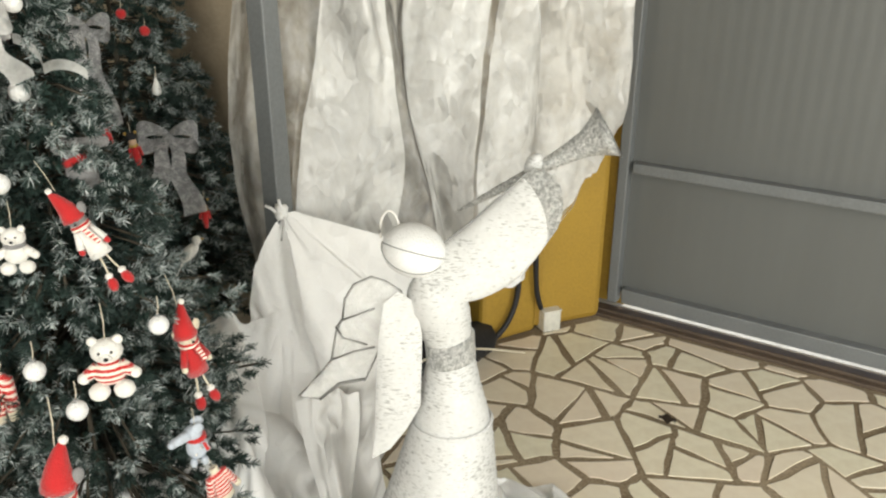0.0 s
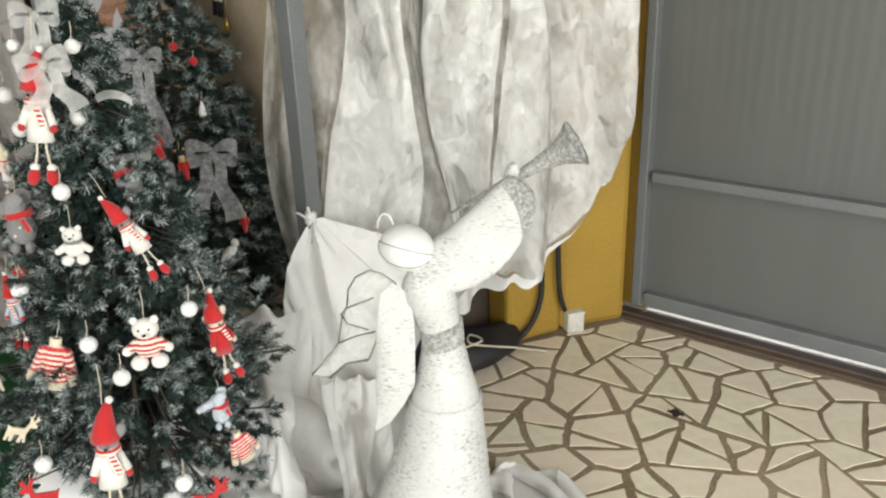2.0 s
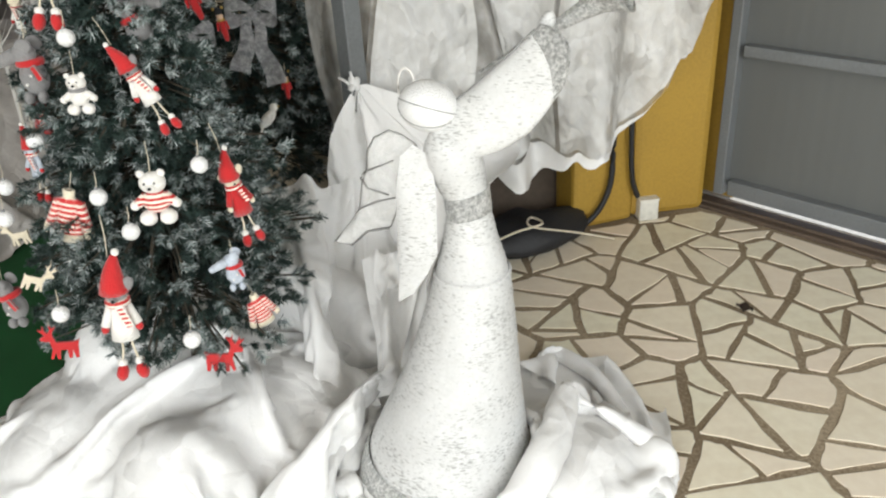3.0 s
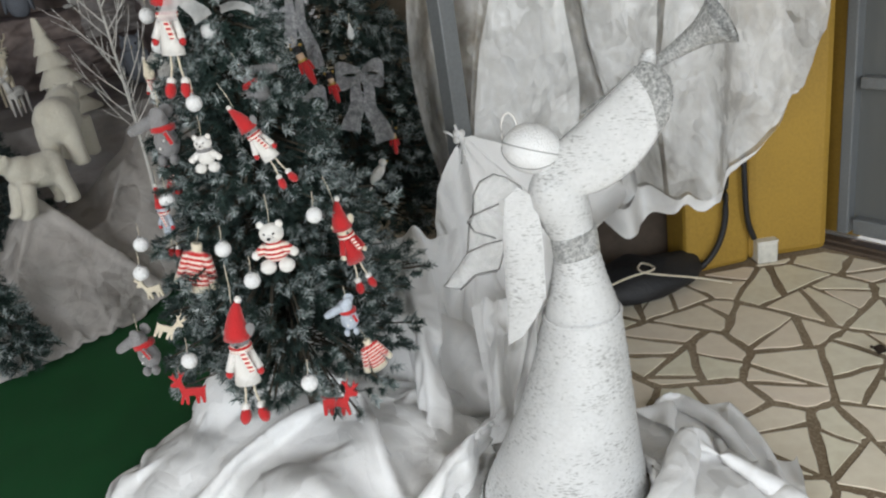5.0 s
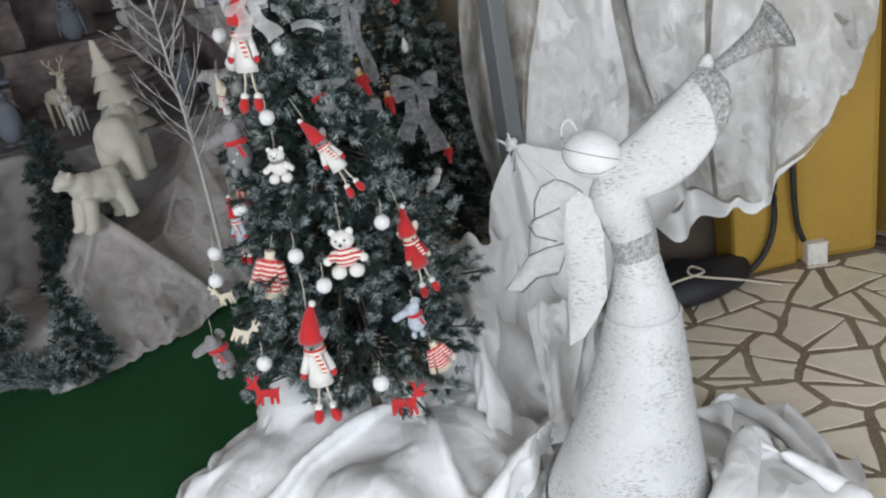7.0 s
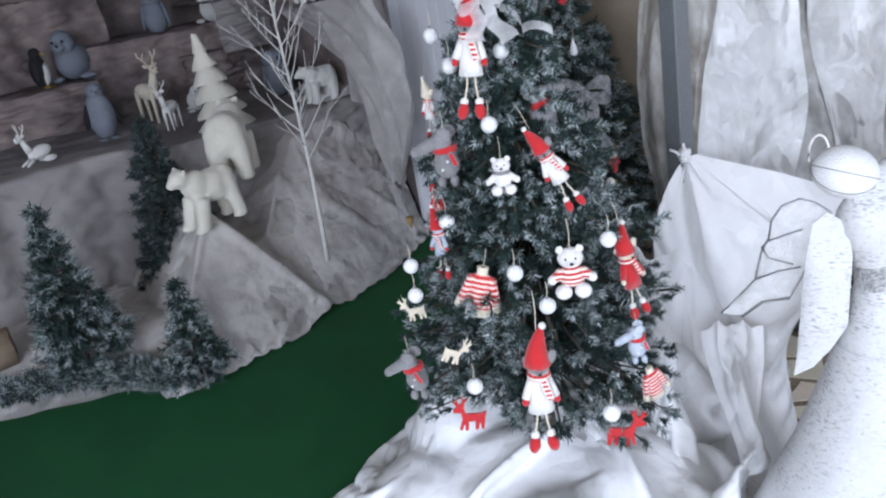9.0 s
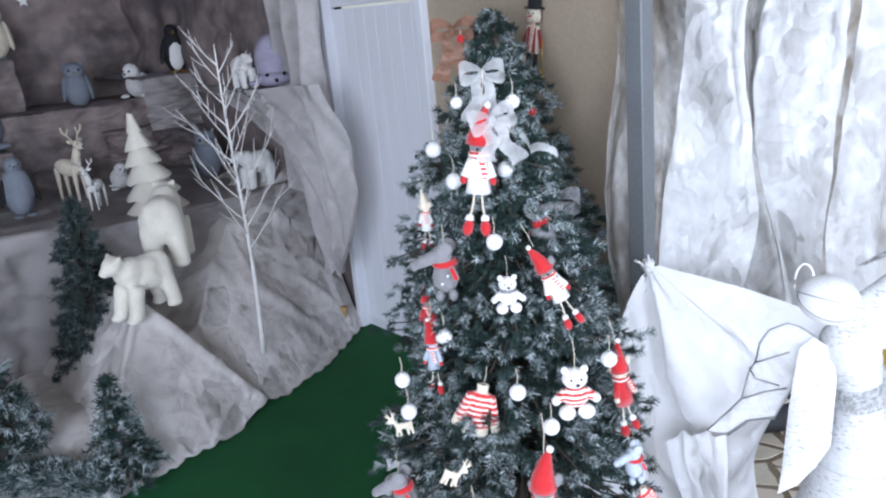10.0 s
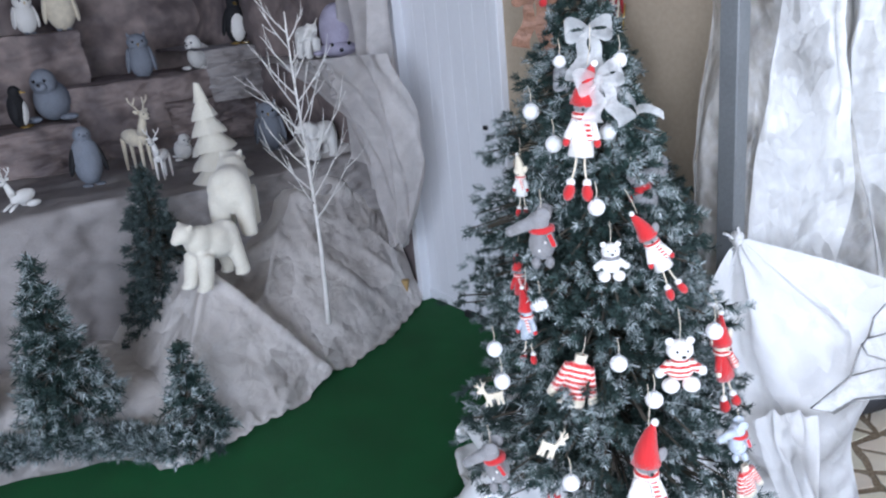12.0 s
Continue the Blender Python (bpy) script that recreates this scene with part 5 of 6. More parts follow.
stand(deer(0.36, "cream"), room(-4.05, 0.69, 0.75), 35, "cream antlered deer standing on the fleece shelf", "deer figure", GROUP)
stand(deer(0.24, "white"), room(-3.70, 0.68, 0.75), -30, "small white fawn standing on the fleece shelf", "deer figure", GROUP)
stand(seal(0.15, "white"), room(-4.10, 0.93, 0.75), 20, "small white seal sitting on the fleece shelf", "seal figure", GROUP)
stand(deer(0.24, "white", True), room(-3.60, 0.04, 0.77), -60, "white deer lying on the fleece shelf", "deer figure", GROUP)
stand(seal(0.22, "white"), room(-4.72, 1.34, 1.16), -35, "white seal lying on the upper shelf", "seal figure", GROUP)
stand(owl(0.26, "slate"), room(-4.75, 1.0, 1.15), 0, "grey plush owl on the upper shelf", "owl figure", GROUP)
stand(penguin(0.28, "black", "white"), room(-4.47, 1.50, 1.29), 15, "black and white penguin on the corner shelf", "penguin figure", GROUP)
stand(whale(0.25, "lilac"), room(-3.30, 1.50, 1.225), 0, "lilac plush seal on the corner shelf", "seal figure", GROUP)
stand(polar_bear(0.17, "white"), room(-3.46, 1.42, 1.225), 20, "small white bear on the corner shelf", "bear figure", GROUP)
stand(owl(0.30, "cream"), room(-4.98, 0.68, 1.46), 0, "large cream owl on the top shelf", "owl figure", GROUP)
stand(owl(0.22, "white"), room(-4.98, 0.49, 1.46), 15, "white owl on the top shelf", "owl figure", GROUP)
stand(penguin(0.22, "black", "white"), room(-4.52, 0.26, 1.005), 70, "black and white penguin on the middle shelf", "penguin figure", GROUP)
stand(seal(0.30, "slate"), room(-4.62, 0.45, 1.005), -20, "grey seal sitting on the middle shelf", "seal figure", GROUP)
stand(owl(0.26, "slate"), room(-3.86, 1.33, 0.75), 0, "slate-grey owl on the fleece shelf", "owl figure", GROUP)
stand(polar_bear(0.20, "white"), room(-3.42, 1.38, 0.74), -60, "white bear cub standing on the fleece shelf", "bear figure", GROUP)
stand(polar_bear(0.33, "fur"), room(-3.0, 0.73, 0.60), 168, "large cream furry polar bear seen from behind on the slope", "bear figure", GROUP)
stand(polar_bear(0.26, "fur", climbing=True), room(-2.80, 0.53, 0.485), -55, "white furry bear cub climbing on the slope", "bear figure", GROUP)


def cone_tree(at, h):
    s = Shape()
    n = 6
    for k in range(n):
        r0 = 0.30 * h * (1 - k / n) + 0.03 * h
        s.lathe([(r0, h * k / n), (r0 * 0.92, h * (k + 0.25) / n), (r0 * 0.42, h * (k + 1.15) / n)], "fur", seg=20)
    s.limb((0, 0, -0.02), (0, 0, h * 0.2), 0.03 * h, 0.03 * h, "cream")
    for v in s.bm.verts:
        v.co += Vector([rough(v.co, 22, 0.012, k * 5) for k in range(3)])
    ob = s.done("paper_fir", at=pose(at[0], at[1], at[2], 0, -6, 20))
    return tagged(ob, "layered white paper fir standing behind the bears", "ornament tree")


cone_tree(room(-3.42, 0.86, 0.74), 0.44)


def twig_tree():
    """A bare white-painted branch stuck in the fleece."""
    t = thing("twig_tree", "bare white-painted twig tree stuck in the fleece", "twig tree", at=pose(-1.925, 2.10, 0.20))
    s = Shape()
    rng = random.Random(11)
    top = Vector((-0.02, 0.06, 1.26))

    def stem(t):
        return Vector((-0.02 * t + 0.012 * math.sin(t * 5), 0.06 * t, 1.26 * t))

    s.tube([stem(k / 14) for k in range(15)], lambda k: 0.010 * (1 - 0.8 * k) + 0.001, "birch")
    s.done("stem", t)
    for j in range(26):
        k = 0.36 + 0.60 * j / 26
        a = j * 2.4 + rng.uniform(-0.4, 0.4)
        ln = (0.30 - 0.16 * (k - 0.36) / 0.6) * rng.uniform(0.75, 1.2)
        o = stem(k)
        d = Vector((math.cos(a) * 0.75, math.sin(a) * 0.75, 0.75)).normalized()
        b = Shape()
        pts = [o + d * ln * i / 5 + Vector((0, 0, 0.06 * (i / 5) ** 2 * ln / 0.3)) for i in range(6)]
        b.tube(pts, lambda q: 0.0034 * (1 - 0.7 * q), "birch", seg=5)
        for i in (2, 3, 4):
            e = (d + Vector((rng.uniform(-0.6, 0.6), rng.uniform(-0.6, 0.6), rng.uniform(0, 0.5)))).normalized()
            b.tube([pts[i], pts[i] + e * ln * 0.22, pts[i] + e * ln * 0.40 + Vector((0, 0, 0.01))], lambda q: 0.0020 * (1 - 0.6 * q), "birch", seg=4)
        b.done("branch", t)
    return t


twig_tree()

fir("small_fir", room(-3.16, 0.43), 0.16, 0.93, 0.20, "small dark artificial fir beside the fleece slope", "needle_dark", needles=34, tips=900, length=0.024, seed=21, bare=0.11, power=0.7, category="small fir")
fir("small_fir", (-2.468, 1.235), 0.17, 0.785, 0.185, "small frosted artificial fir standing in the fleece", "needle", needles=32, tips=620, length=0.028, seed=22, bare=0.12, power=1.0, category="small fir")
fir("small_fir", (-2.04, 1.375), 0.06, 0.44, 0.135, "smallest frosted artificial fir at the carpet's edge", "needle", needles=28, tips=300, length=0.026, seed=23, bare=0.04, power=1.0, category="small fir")


def garland():
    """Frosted fir garland lying along the carpet's edge."""
    rng = random.Random(31)
    verts, faces = [], []
    pts = [room(-2.43, 0.17, 0.05), room(-2.55, 0.06, 0.055), room(-2.67, -0.04, 0.055), room(-2.78, -0.22, 0.06), room(-2.87, -0.42, 0.06), room(-3.05, -0.9, 0.06)]
    for _ in range(1300):
        x = rng.uniform(0, len(pts) - 1.001)
        i = int(x)
        c = pts[i].lerp(pts[i + 1], x - i)
        a = rng.uniform(0, 2 * math.pi)
        d0 = (pts[i + 1] - pts[i]).normalized()
        side = Vector((-d0.y, d0.x, 0))
        out = side * math.cos(a) + Vector((0, 0, 1)) * abs(math.sin(a))
        p = c + out * rng.uniform(0.005, 0.072) + Vector((0, 0, 0.01))
        for _ in range(16):
            nd = (out + d0 * rng.uniform(-0.8, 0.8) + Vector([rng.uniform(-0.8, 0.8) for _ in range(3)])).normalized()
            w = nd.cross(Vector([rng.uniform(-1, 1) for _ in range(3)])).normalized() * 0.0018
            k = len(verts)
            verts.extend((p - w, p + w, p + nd * 0.034 + w * 0.3, p + nd * 0.034 - w * 0.3))
            faces.append((k, k + 1, k + 2, k + 3))
    me = bpy.data.meshes.new("garland")
    me.from_pydata([tuple((v.x, v.y, max(0.012, v.z))) for v in verts], [], faces)
    me.materials.append(M["needle"])
    me.materials.append(M["needle_frost"])
    me.polygons.foreach_set("material_index", [1 if (k // 16) % 5 < 4 and k % 5 else 0 for k in range(len(faces))])
    return tagged(new("fir_garland", me), "frosted fir garland lying along the carpet's edge", "garland")


garland()


def brown_log():
    s = Shape()
    s.limb((-0.10, 0, 0.10), (0.10, 0, 0.11), 0.085, 0.075, "wood", seg=18)
    for v in s.bm.verts:
        v.co += Vector([rough(v.co, 14, 0.012, k * 4) for k in range(3)])
    p = room(-3.02, -0.42, 0.10)
    return tagged(s.done("brown_log", at=pose(p.x, p.y, p.z, 0, 0, 60)), "short brown log lying in the fleece beside a small fir", "log")


brown_log()


def brown_wedge():
    s = Shape()
    s.box((0, 0, 0.07), (0.05, 0.05, 0.14), "gold_wood", turn=(0, 12, 0), bevel=0.008)
    p = room(-3.0, 1.50)
    return tagged(s.done("wooden_wedge", at=pose(p.x, p.y, 0.012, 0, 0, 20)), "small ochre wooden block beside the door's foot", "wooden block")


brown_wedge()


# ---- ornaments on the trees ----
def turned(at, turn=0.0):
    """Pose of an ornament that hangs at a place and looks at the walkers."""
    return pose(at[0], at[1], at[2], 0, 0, facing(at, turn))


def string(s, z0, z1, x=0.0):
    s.tube([(x, 0, z0), (x + 0.002, 0.004, (z0 + z1) / 2), (x, 0.012, z1)], 0.0009, "cream", seg=4)


def ball(at, r=0.017):
    s = Shape()
    s.ell((0, 0, 0), r, "foam", seg=18)
    s.limb((0, 0, r * 0.9), (0, 0, r * 1.25), 0.004, 0.003, "silver", seg=8)
    string(s, r, r + 0.03)
    return tagged(s.done("bauble", at=turned(at)), "small white foam ball hung on the frosted fir", "bauble", "white balls on the tree")


def gnome(at, size=1.0, body="white", hat="red", legs=True, turn=0.0, tilt=0.0, label="", head="grey_felt", arms="red"):
    """A felt doll with a tall hat, a striped scarf and dangling legs; its body's middle is at the place."""
    s = Shape()
    s.lathe([(0.0, 0.040), (0.012, 0.038), (0.017, 0.015), (0.021, -0.015), (0.024, -0.042), (0.0, -0.042)], body, seg=16, squash=0.7)
    s.ell((0, 0, 0.048), (0.019, 0.019, 0.016), head)
    s.ell((-0.002, -0.020, 0.046), (0.006, 0.008, 0.006), head, seg=8)
    bend = 0.012 if size > 0.8 else -0.012
    s.tube([(bend * t * t - 0.002, 0.004 * t, 0.052 + 0.070 * t) for t in (0, 0.2, 0.4, 0.6, 0.8, 1.0)], lambda q: 0.021 * (1 - q) ** 0.8 + 0.004, hat, seg=14)
    s.lathe([(0.019, 0.050), (0.023, 0.053), (0.022, 0.060), (0.018, 0.062)], hat, seg=16)
    s.ell((bend, 0.004, 0.124), 0.007, "white", seg=8)
    s.ell((0.022, -0.004, 0.066), (0.010, 0.005, 0.015), head, turn=(0, 25, 0), seg=10)
    s.ell((-0.021, 0.004, 0.060), (0.006, 0.004, 0.010), head, turn=(0, -20, 0), seg=8)
    for k in (-1, 1):
        s.limb((k * 0.013, 0, 0.028), (k * 0.027, -0.008, -0.010), 0.007, 0.008, body)
        s.ell((k * 0.028, -0.009, -0.016), (0.007, 0.007, 0.008), arms, seg=8)
    s.lathe([(0.015, 0.026), (0.021, 0.029), (0.021, 0.037), (0.015, 0.041)], "knit_red_white", seg=16)
    s.box((0.010, -0.019, 0.010), (0.014, 0.006, 0.044), "knit_red_white", turn=(0, -16, 0), bevel=0.002)
    s.ell((-0.002, -0.028, 0.047), 0.003, "black", seg=6)
    if legs:
        for k in (-1, 1):
            s.tube([(k * 0.007, 0, -0.040), (k * 0.009, 0, -0.065), (k * 0.014, -0.002, -0.090)], 0.0022, "cream", seg=5)
            s.ell((k * 0.015, -0.002, -0.092), (0.009, 0.009, 0.008), "white", seg=10)
            s.ell((k * 0.017, -0.006, -0.110), (0.011, 0.014, 0.017), "red", turn=(0, k * -12, 0), seg=10)
    string(s, 0.12, 0.19)
    ob = s.done("gnome_doll", at=turned(at, turn) @ pose(0, 0, 0, 0, tilt, 0) @ Matrix.Diagonal((size, size, size, 1)))
    return tagged(ob, label, "doll ornament", "hanging dolls on the tree")


def teddy(at, size=1.0, knit=True, turn=0.0, label="", scarf=None):
    s = Shape()
    s.ell((0, 0, 0.036), (0.024, 0.020, 0.020), "white", seg=16)
    s.ell((0, -0.018, 0.032), (0.010, 0.008, 0.008), "white", seg=10)
    s.ell((0.001, -0.027, 0.034), (0.004, 0.003, 0.003), "black", seg=8)
    s.ell((0, 0, 0.0), (0.025, 0.020, 0.022), "knit_red_white" if knit else "white", seg=16)
    for k in (-1, 1):
        s.ell((k * 0.018, 0, 0.053), (0.008, 0.005, 0.008), "white", seg=8)
        s.ell((k * 0.009, -0.019, 0.041), 0.0022, "black", seg=6)
        s.limb((k * 0.016, 0, 0.010), (k * 0.033, -0.006, -0.001), 0.010, 0.009, "knit_red_white" if knit else "white")
        s.ell((k * 0.037, -0.008, -0.003), 0.009, "white", seg=10)
        s.ell((k * 0.018, -0.010, -0.028), (0.016, 0.016, 0.014), "white", seg=12)
    if scarf:
        s.lathe([(0.016, 0.014), (0.022, 0.017), (0.022, 0.023), (0.016, 0.025)], scarf, seg=14)
    string(s, 0.055, 0.11)
    ob = s.done("teddy_ornament", at=turned(at, turn) @ Matrix.Diagonal((size, size, size, 1)))
    return tagged(ob, label, "teddy ornament")


def sweater(at, size=1.0, turn=0.0, tilt=0.0, label=""):
    s = Shape()
    s.lathe([(0.0, 0.046), (0.012, 0.046), (0.012, 0.036), (0.030, 0.030), (0.030, -0.034)], "knit_pattern", seg=18, squash=0.42)
    s.lathe([(0.031, -0.032), (0.032, -0.048), (0.0, -0.048)], "cream", seg=18, squash=0.42)
    s.lathe([(0.013, 0.036), (0.014, 0.050), (0.008, 0.050)], "cream", seg=14, squash=0.6)
    for k in (-1, 1):
        s.limb((k * 0.022, 0, 0.026), (k * 0.044, -0.003, -0.022), 0.013, 0.011, "knit_pattern")
        s.limb((k * 0.0435, -0.003, -0.020), (k * 0.049, -0.004, -0.034), 0.0118, 0.011, "cream")
    string(s, 0.05, 0.08)
    ob = s.done("sweater_ornament", at=turned(at, turn) @ pose(0, 0, 0, 0, tilt, 0) @ Matrix.Diagonal((size * 0.85, size, size * 1.12, 1)))
    return tagged(ob, label, "sweater ornament")


def felt_animal(at, size=1.0, turn=0.0, tilt=0.0, label="", name="mouse_ornament", mat="grey_felt"):
    """A long-nosed felt animal with a red scarf."""
    s = Shape()
    s.ell((0, 0, -0.012), (0.026, 0.022, 0.032), mat, seg=14)
    s.ell((-0.006, -0.004, 0.032), (0.022, 0.020, 0.020), mat, seg=14)
    s.limb((-0.014, -0.010, 0.034), (-0.056, -0.016, 0.020), 0.014, 0.010, mat)
    s.ell((-0.057, -0.016, 0.019), 0.010, mat, seg=8)
    for k in (-1, 1):
        s.ell((0.006 + k * 0.002, k * 0.016, 0.048), (0.016, 0.005, 0.014), mat, seg=8)
        s.ell((k * 0.013, -0.014, -0.046), (0.009, 0.012, 0.012), mat, seg=8)
        s.ell((k * 0.006, -0.022, -0.012 + k * 0.008), 0.003, "white", seg=6)
    s.lathe([(0.016, 0.010), (0.025, 0.012), (0.025, 0.022), (0.016, 0.024)], "red", seg=14)
    s.box((0.018, -0.022, 0.0), (0.012, 0.006, 0.03), "red", turn=(0, -20, 0), bevel=0.002)
    string(s, 0.05, 0.09)
    ob = s.done(name, at=turned(at, turn) @ pose(0, 0, 0, 0, tilt, 0) @ Matrix.Diagonal((size, size, size, 1)))
    return tagged(ob, label, "animal ornament")


def flat_deer(at, mat, size=1.0, turn=0.0, tilt=0.0, label=""):
    """A reindeer cut from thick felt."""
    s = Shape()
    side = ((-0.034, -0.040), (-0.026, -0.040), (-0.021, -0.014), (-0.016, -0.040), (-0.008, -0.040), (-0.006, -0.011), (0.012, -0.011), (0.014, -0.040), (0.022, -0.040), (0.024, -0.016), (0.032, -0.038), (0.039, -0.036), (0.031, -0.004),
            (0.036, 0.020), (0.058, 0.024), (0.059, 0.032), (0.046, 0.040), (0.062, 0.060), (0.052, 0.056), (0.050, 0.070), (0.045, 0.052), (0.039, 0.046), (0.032, 0.056), (0.034, 0.074), (0.027, 0.060), (0.016, 0.066), (0.026, 0.052), (0.028, 0.036), (0.020, 0.014), (-0.028, 0.012), (-0.040, 0.018), (-0.036, 0.002))
    i = s.slot(mat)
    a, b = ([s.bm.verts.new((x, y, z)) for x, z in side] for y in (-0.004, 0.004))
    s.bm.faces.new(a).material_index = i
    s.bm.faces.new(b[::-1]).material_index = i
    for k in range(len(side)):
        s.bm.faces.new((a[k], a[k - 1], b[k - 1], b[k])).material_index = i
    s.bm.normal_update()
    bmesh.ops.triangulate(s.bm, faces=[f for f in s.bm.faces if len(f.verts) > 4], ngon_method="EAR_CLIP")
    string(s, 0.06, 0.09, x=0.03)
    ob = s.done("reindeer_ornament", at=turned(at, turn) @ pose(0, 0, 0, 0, tilt, 0) @ Matrix.Diagonal((size, size, size, 1)))
    return tagged(ob, label, "reindeer ornament")


def bow(at, mat, size=1.0, turn=0.0, tilt=0.0, label="", tail=0.09):
    s = Shape()
    for k in (-1, 1):
        def loop(a, b):
            th = 2 * math.pi * a
            x = k * (0.030 - 0.030 * math.cos(th)) * 0.9
            z = 0.020 * math.sin(th) * (0.5 + 0.5 * abs(x) / 0.05) + 0.008
            return (x, -0.004 - 0.010 * math.sin(th * 0.5) + 0.012 * (b - 0.5), z + 0.024 * (b - 0.5) * (0.35 + abs(x) / 0.05))

        s.grid(18, 3, loop, mat)

        def strip(a, b):
            return (k * (0.004 + 0.030 * a + 0.006 * math.sin(a * 9)) + 0.042 * (b - 0.5) * (0.45 + 0.6 * a), -0.012 - 0.014 * a + 0.006 * math.sin(a * 11 + k), -tail * a * (1 + 0.12 * k) + 0.010 * (b - 0.5) * k * a)

        s.grid(16, 3, strip, mat)
    s.ell((0, -0.010, 0.004), (0.010, 0.009, 0.011), mat, seg=10)
    ob = s.done("ribbon_bow", at=turned(at, turn) @ pose(0, 0, 0, 0, tilt, 0) @ Matrix.Diagonal((size, size, size, 1)))
    return tagged(ob, label, "bow")


def bird(at, size=1.0, turn=0.0, tilt=0.0, label=""):
    s = Shape()
    s.ell((0, 0, 0), (0.030, 0.013, 0.014), "white", turn=(0, -35, 0), seg=14)
    s.ell((0.024, 0, 0.024), 0.011, "white", seg=12)
    s.limb((0.032, 0, 0.025), (0.042, 0, 0.024), 0.003, 0.0005, "gold", seg=6)
    s.box((-0.034, 0, -0.034), (0.040, 0.012, 0.004), "white", turn=(0, -50, 0), bevel=0.0015)
    for k in (-1, 1):
        s.ell((-0.006, k * 0.012, -0.002), (0.024, 0.004, 0.009), "white", turn=(0, -40, 0), seg=10)
        s.ell((0.028, k * 0.008, 0.027), 0.0016, "black", seg=6)
    ob = s.done("bird_ornament", at=turned(at, turn) @ pose(0, 0, 0, 0, tilt, 0) @ Matrix.Diagonal((size, size, size, 1)))
    return tagged(ob, label, "bird ornament")


def toy_soldier(at, size=1.0, turn=0.0, tilt=0.0, label=""):
    """A small turned wooden figure in red and gold."""
    s = Shape()
    s.lathe([(0.0, 0.016), (0.010, 0.014), (0.011, -0.020), (0.007, -0.050), (0.0, -0.052)], "red", seg=12)
    s.ell((0, 0, 0.026), (0.011, 0.010, 0.012), "face", seg=12)
    s.lathe([(0.012, 0.034), (0.011, 0.052), (0.0, 0.054)], "black", seg=12)
    s.lathe([(0.012, 0.012), (0.014, 0.015), (0.012, 0.018)], "gold", seg=12)
    for k in (-1, 1):
        s.limb((k * 0.012, 0, 0.010), (k * 0.017, -0.003, -0.016), 0.005, 0.004, "red", seg=8)
        s.ell((k * 0.014, 0, 0.052), 0.005, "gold", seg=8)
    string(s, 0.054, 0.08)
    ob = s.done("toy_soldier_ornament", at=turned(at, turn) @ pose(0, 0, 0, 0, tilt, 0) @ Matrix.Diagonal((size, size, size, 1)))
    return tagged(ob, label, "wooden ornament")


def hung(x, y, z, out=0.028):
    """A place among the outer twigs, a little towards the side from which the tree is seen."""
    p = Vector((x, y, z))
    return p + (Vector((0.2, -0.35, 1.4)) - p).normalized() * out


for x, y, z in ((-0.300, 1.019, 0.816), (-0.394, 0.896, 0.722), (-0.462, 0.911, 0.782), (-0.263, 0.835, 0.534), (-0.536, 0.807, 0.572), (-0.516, 0.999, 1.064), (-0.665, 1.09, 1.235), (-0.607, 1.043, 1.178),
                (-0.511, 1.09, 1.191), (-0.694, 0.892, 0.724), (-0.627, 0.960, 0.869), (-0.725, 0.942, 0.769)):
    ball(hung(x, y, z), 0.0165)
ball(hung(-0.59, 1.05, 1.335), 0.012)
ball(hung(-0.481, 1.07, 1.330), 0.014)

gnome(hung(-0.548, 1.025, 1.203, 0.04), 1.02, label="felt doll in red hat and striped scarf on the tree", turn=-8, tilt=6)
gnome(hung(-0.402, 0.825, 0.572, 0.04), 1.08, label="felt doll in red hat with dangling red boots on the tree", turn=12, tilt=3)
gnome(hung(-0.410, 1.046, 0.958), 0.78, legs=True, tilt=-24, label="small mouse doll in red hat hung slanting on the tree", turn=10)
gnome(hung(-0.288, 1.105, 0.708), 0.88, body="red", legs=True, label="red felt doll hung at the tree's edge", turn=40, tilt=-9, head="cream", arms="cream")
gnome(hung(-0.705, 1.07, 0.868), 0.60, body="red", hat="red", legs=False, label="small red-hatted felt doll on the tree", turn=-30)
gnome(hung(-0.662, 0.976, 0.812), 0.66, body="blue_grey", hat="red", legs=True, label="pale grey felt doll with red cap on the tree", turn=-30, head="blue_grey")
gnome(hung(-0.690, 1.075, 1.085), 0.52, body="white", hat="cream", legs=True, label="tiny white doll with cream cap on the tree", turn=-30, head="cream")
teddy(hung(-0.354, 0.941, 0.770), 1.04, label="white teddy in a red striped sweater on the tree", turn=6)
teddy(hung(-0.482, 0.957, 0.965), 0.74, knit=False, scarf="grey_felt", label="small white teddy with a grey scarf on the tree")
sweater(hung(-0.547, 0.912, 0.735), 1.0, tilt=14, label="tiny red and white knitted sweater on the tree", turn=-10)
sweater(hung(-0.232, 1.025, 0.489), 0.72, tilt=-14, label="small red patterned felt coat on the tree", turn=45)
felt_animal(hung(-0.632, 1.012, 0.995), 1.05, turn=-8, label="grey felt elephant with red scarf on the tree", name="elephant_ornament")
felt_animal(hung(-0.448, 1.115, 1.060), 0.95, turn=195, tilt=20, label="grey felt mouse with red scarf on the tree")
felt_animal(hung(-0.690, 0.831, 0.567, 0.0), 0.95, turn=-25, label="grey felt mouse hung low on the tree", tilt=-10)
felt_animal(hung(-0.250, 0.992, 0.601), 0.72, turn=20, label="pale blue felt owl on the tree", name="owl_ornament", mat="blue_grey")
flat_deer(hung(-0.274, 0.915, 0.432), "red", 0.78, turn=10, tilt=8, label="red felt reindeer low on the tree")
flat_deer(hung(-0.552, 0.805, 0.495), "red", 0.70, turn=190, tilt=-8, label="red felt reindeer low on the tree")
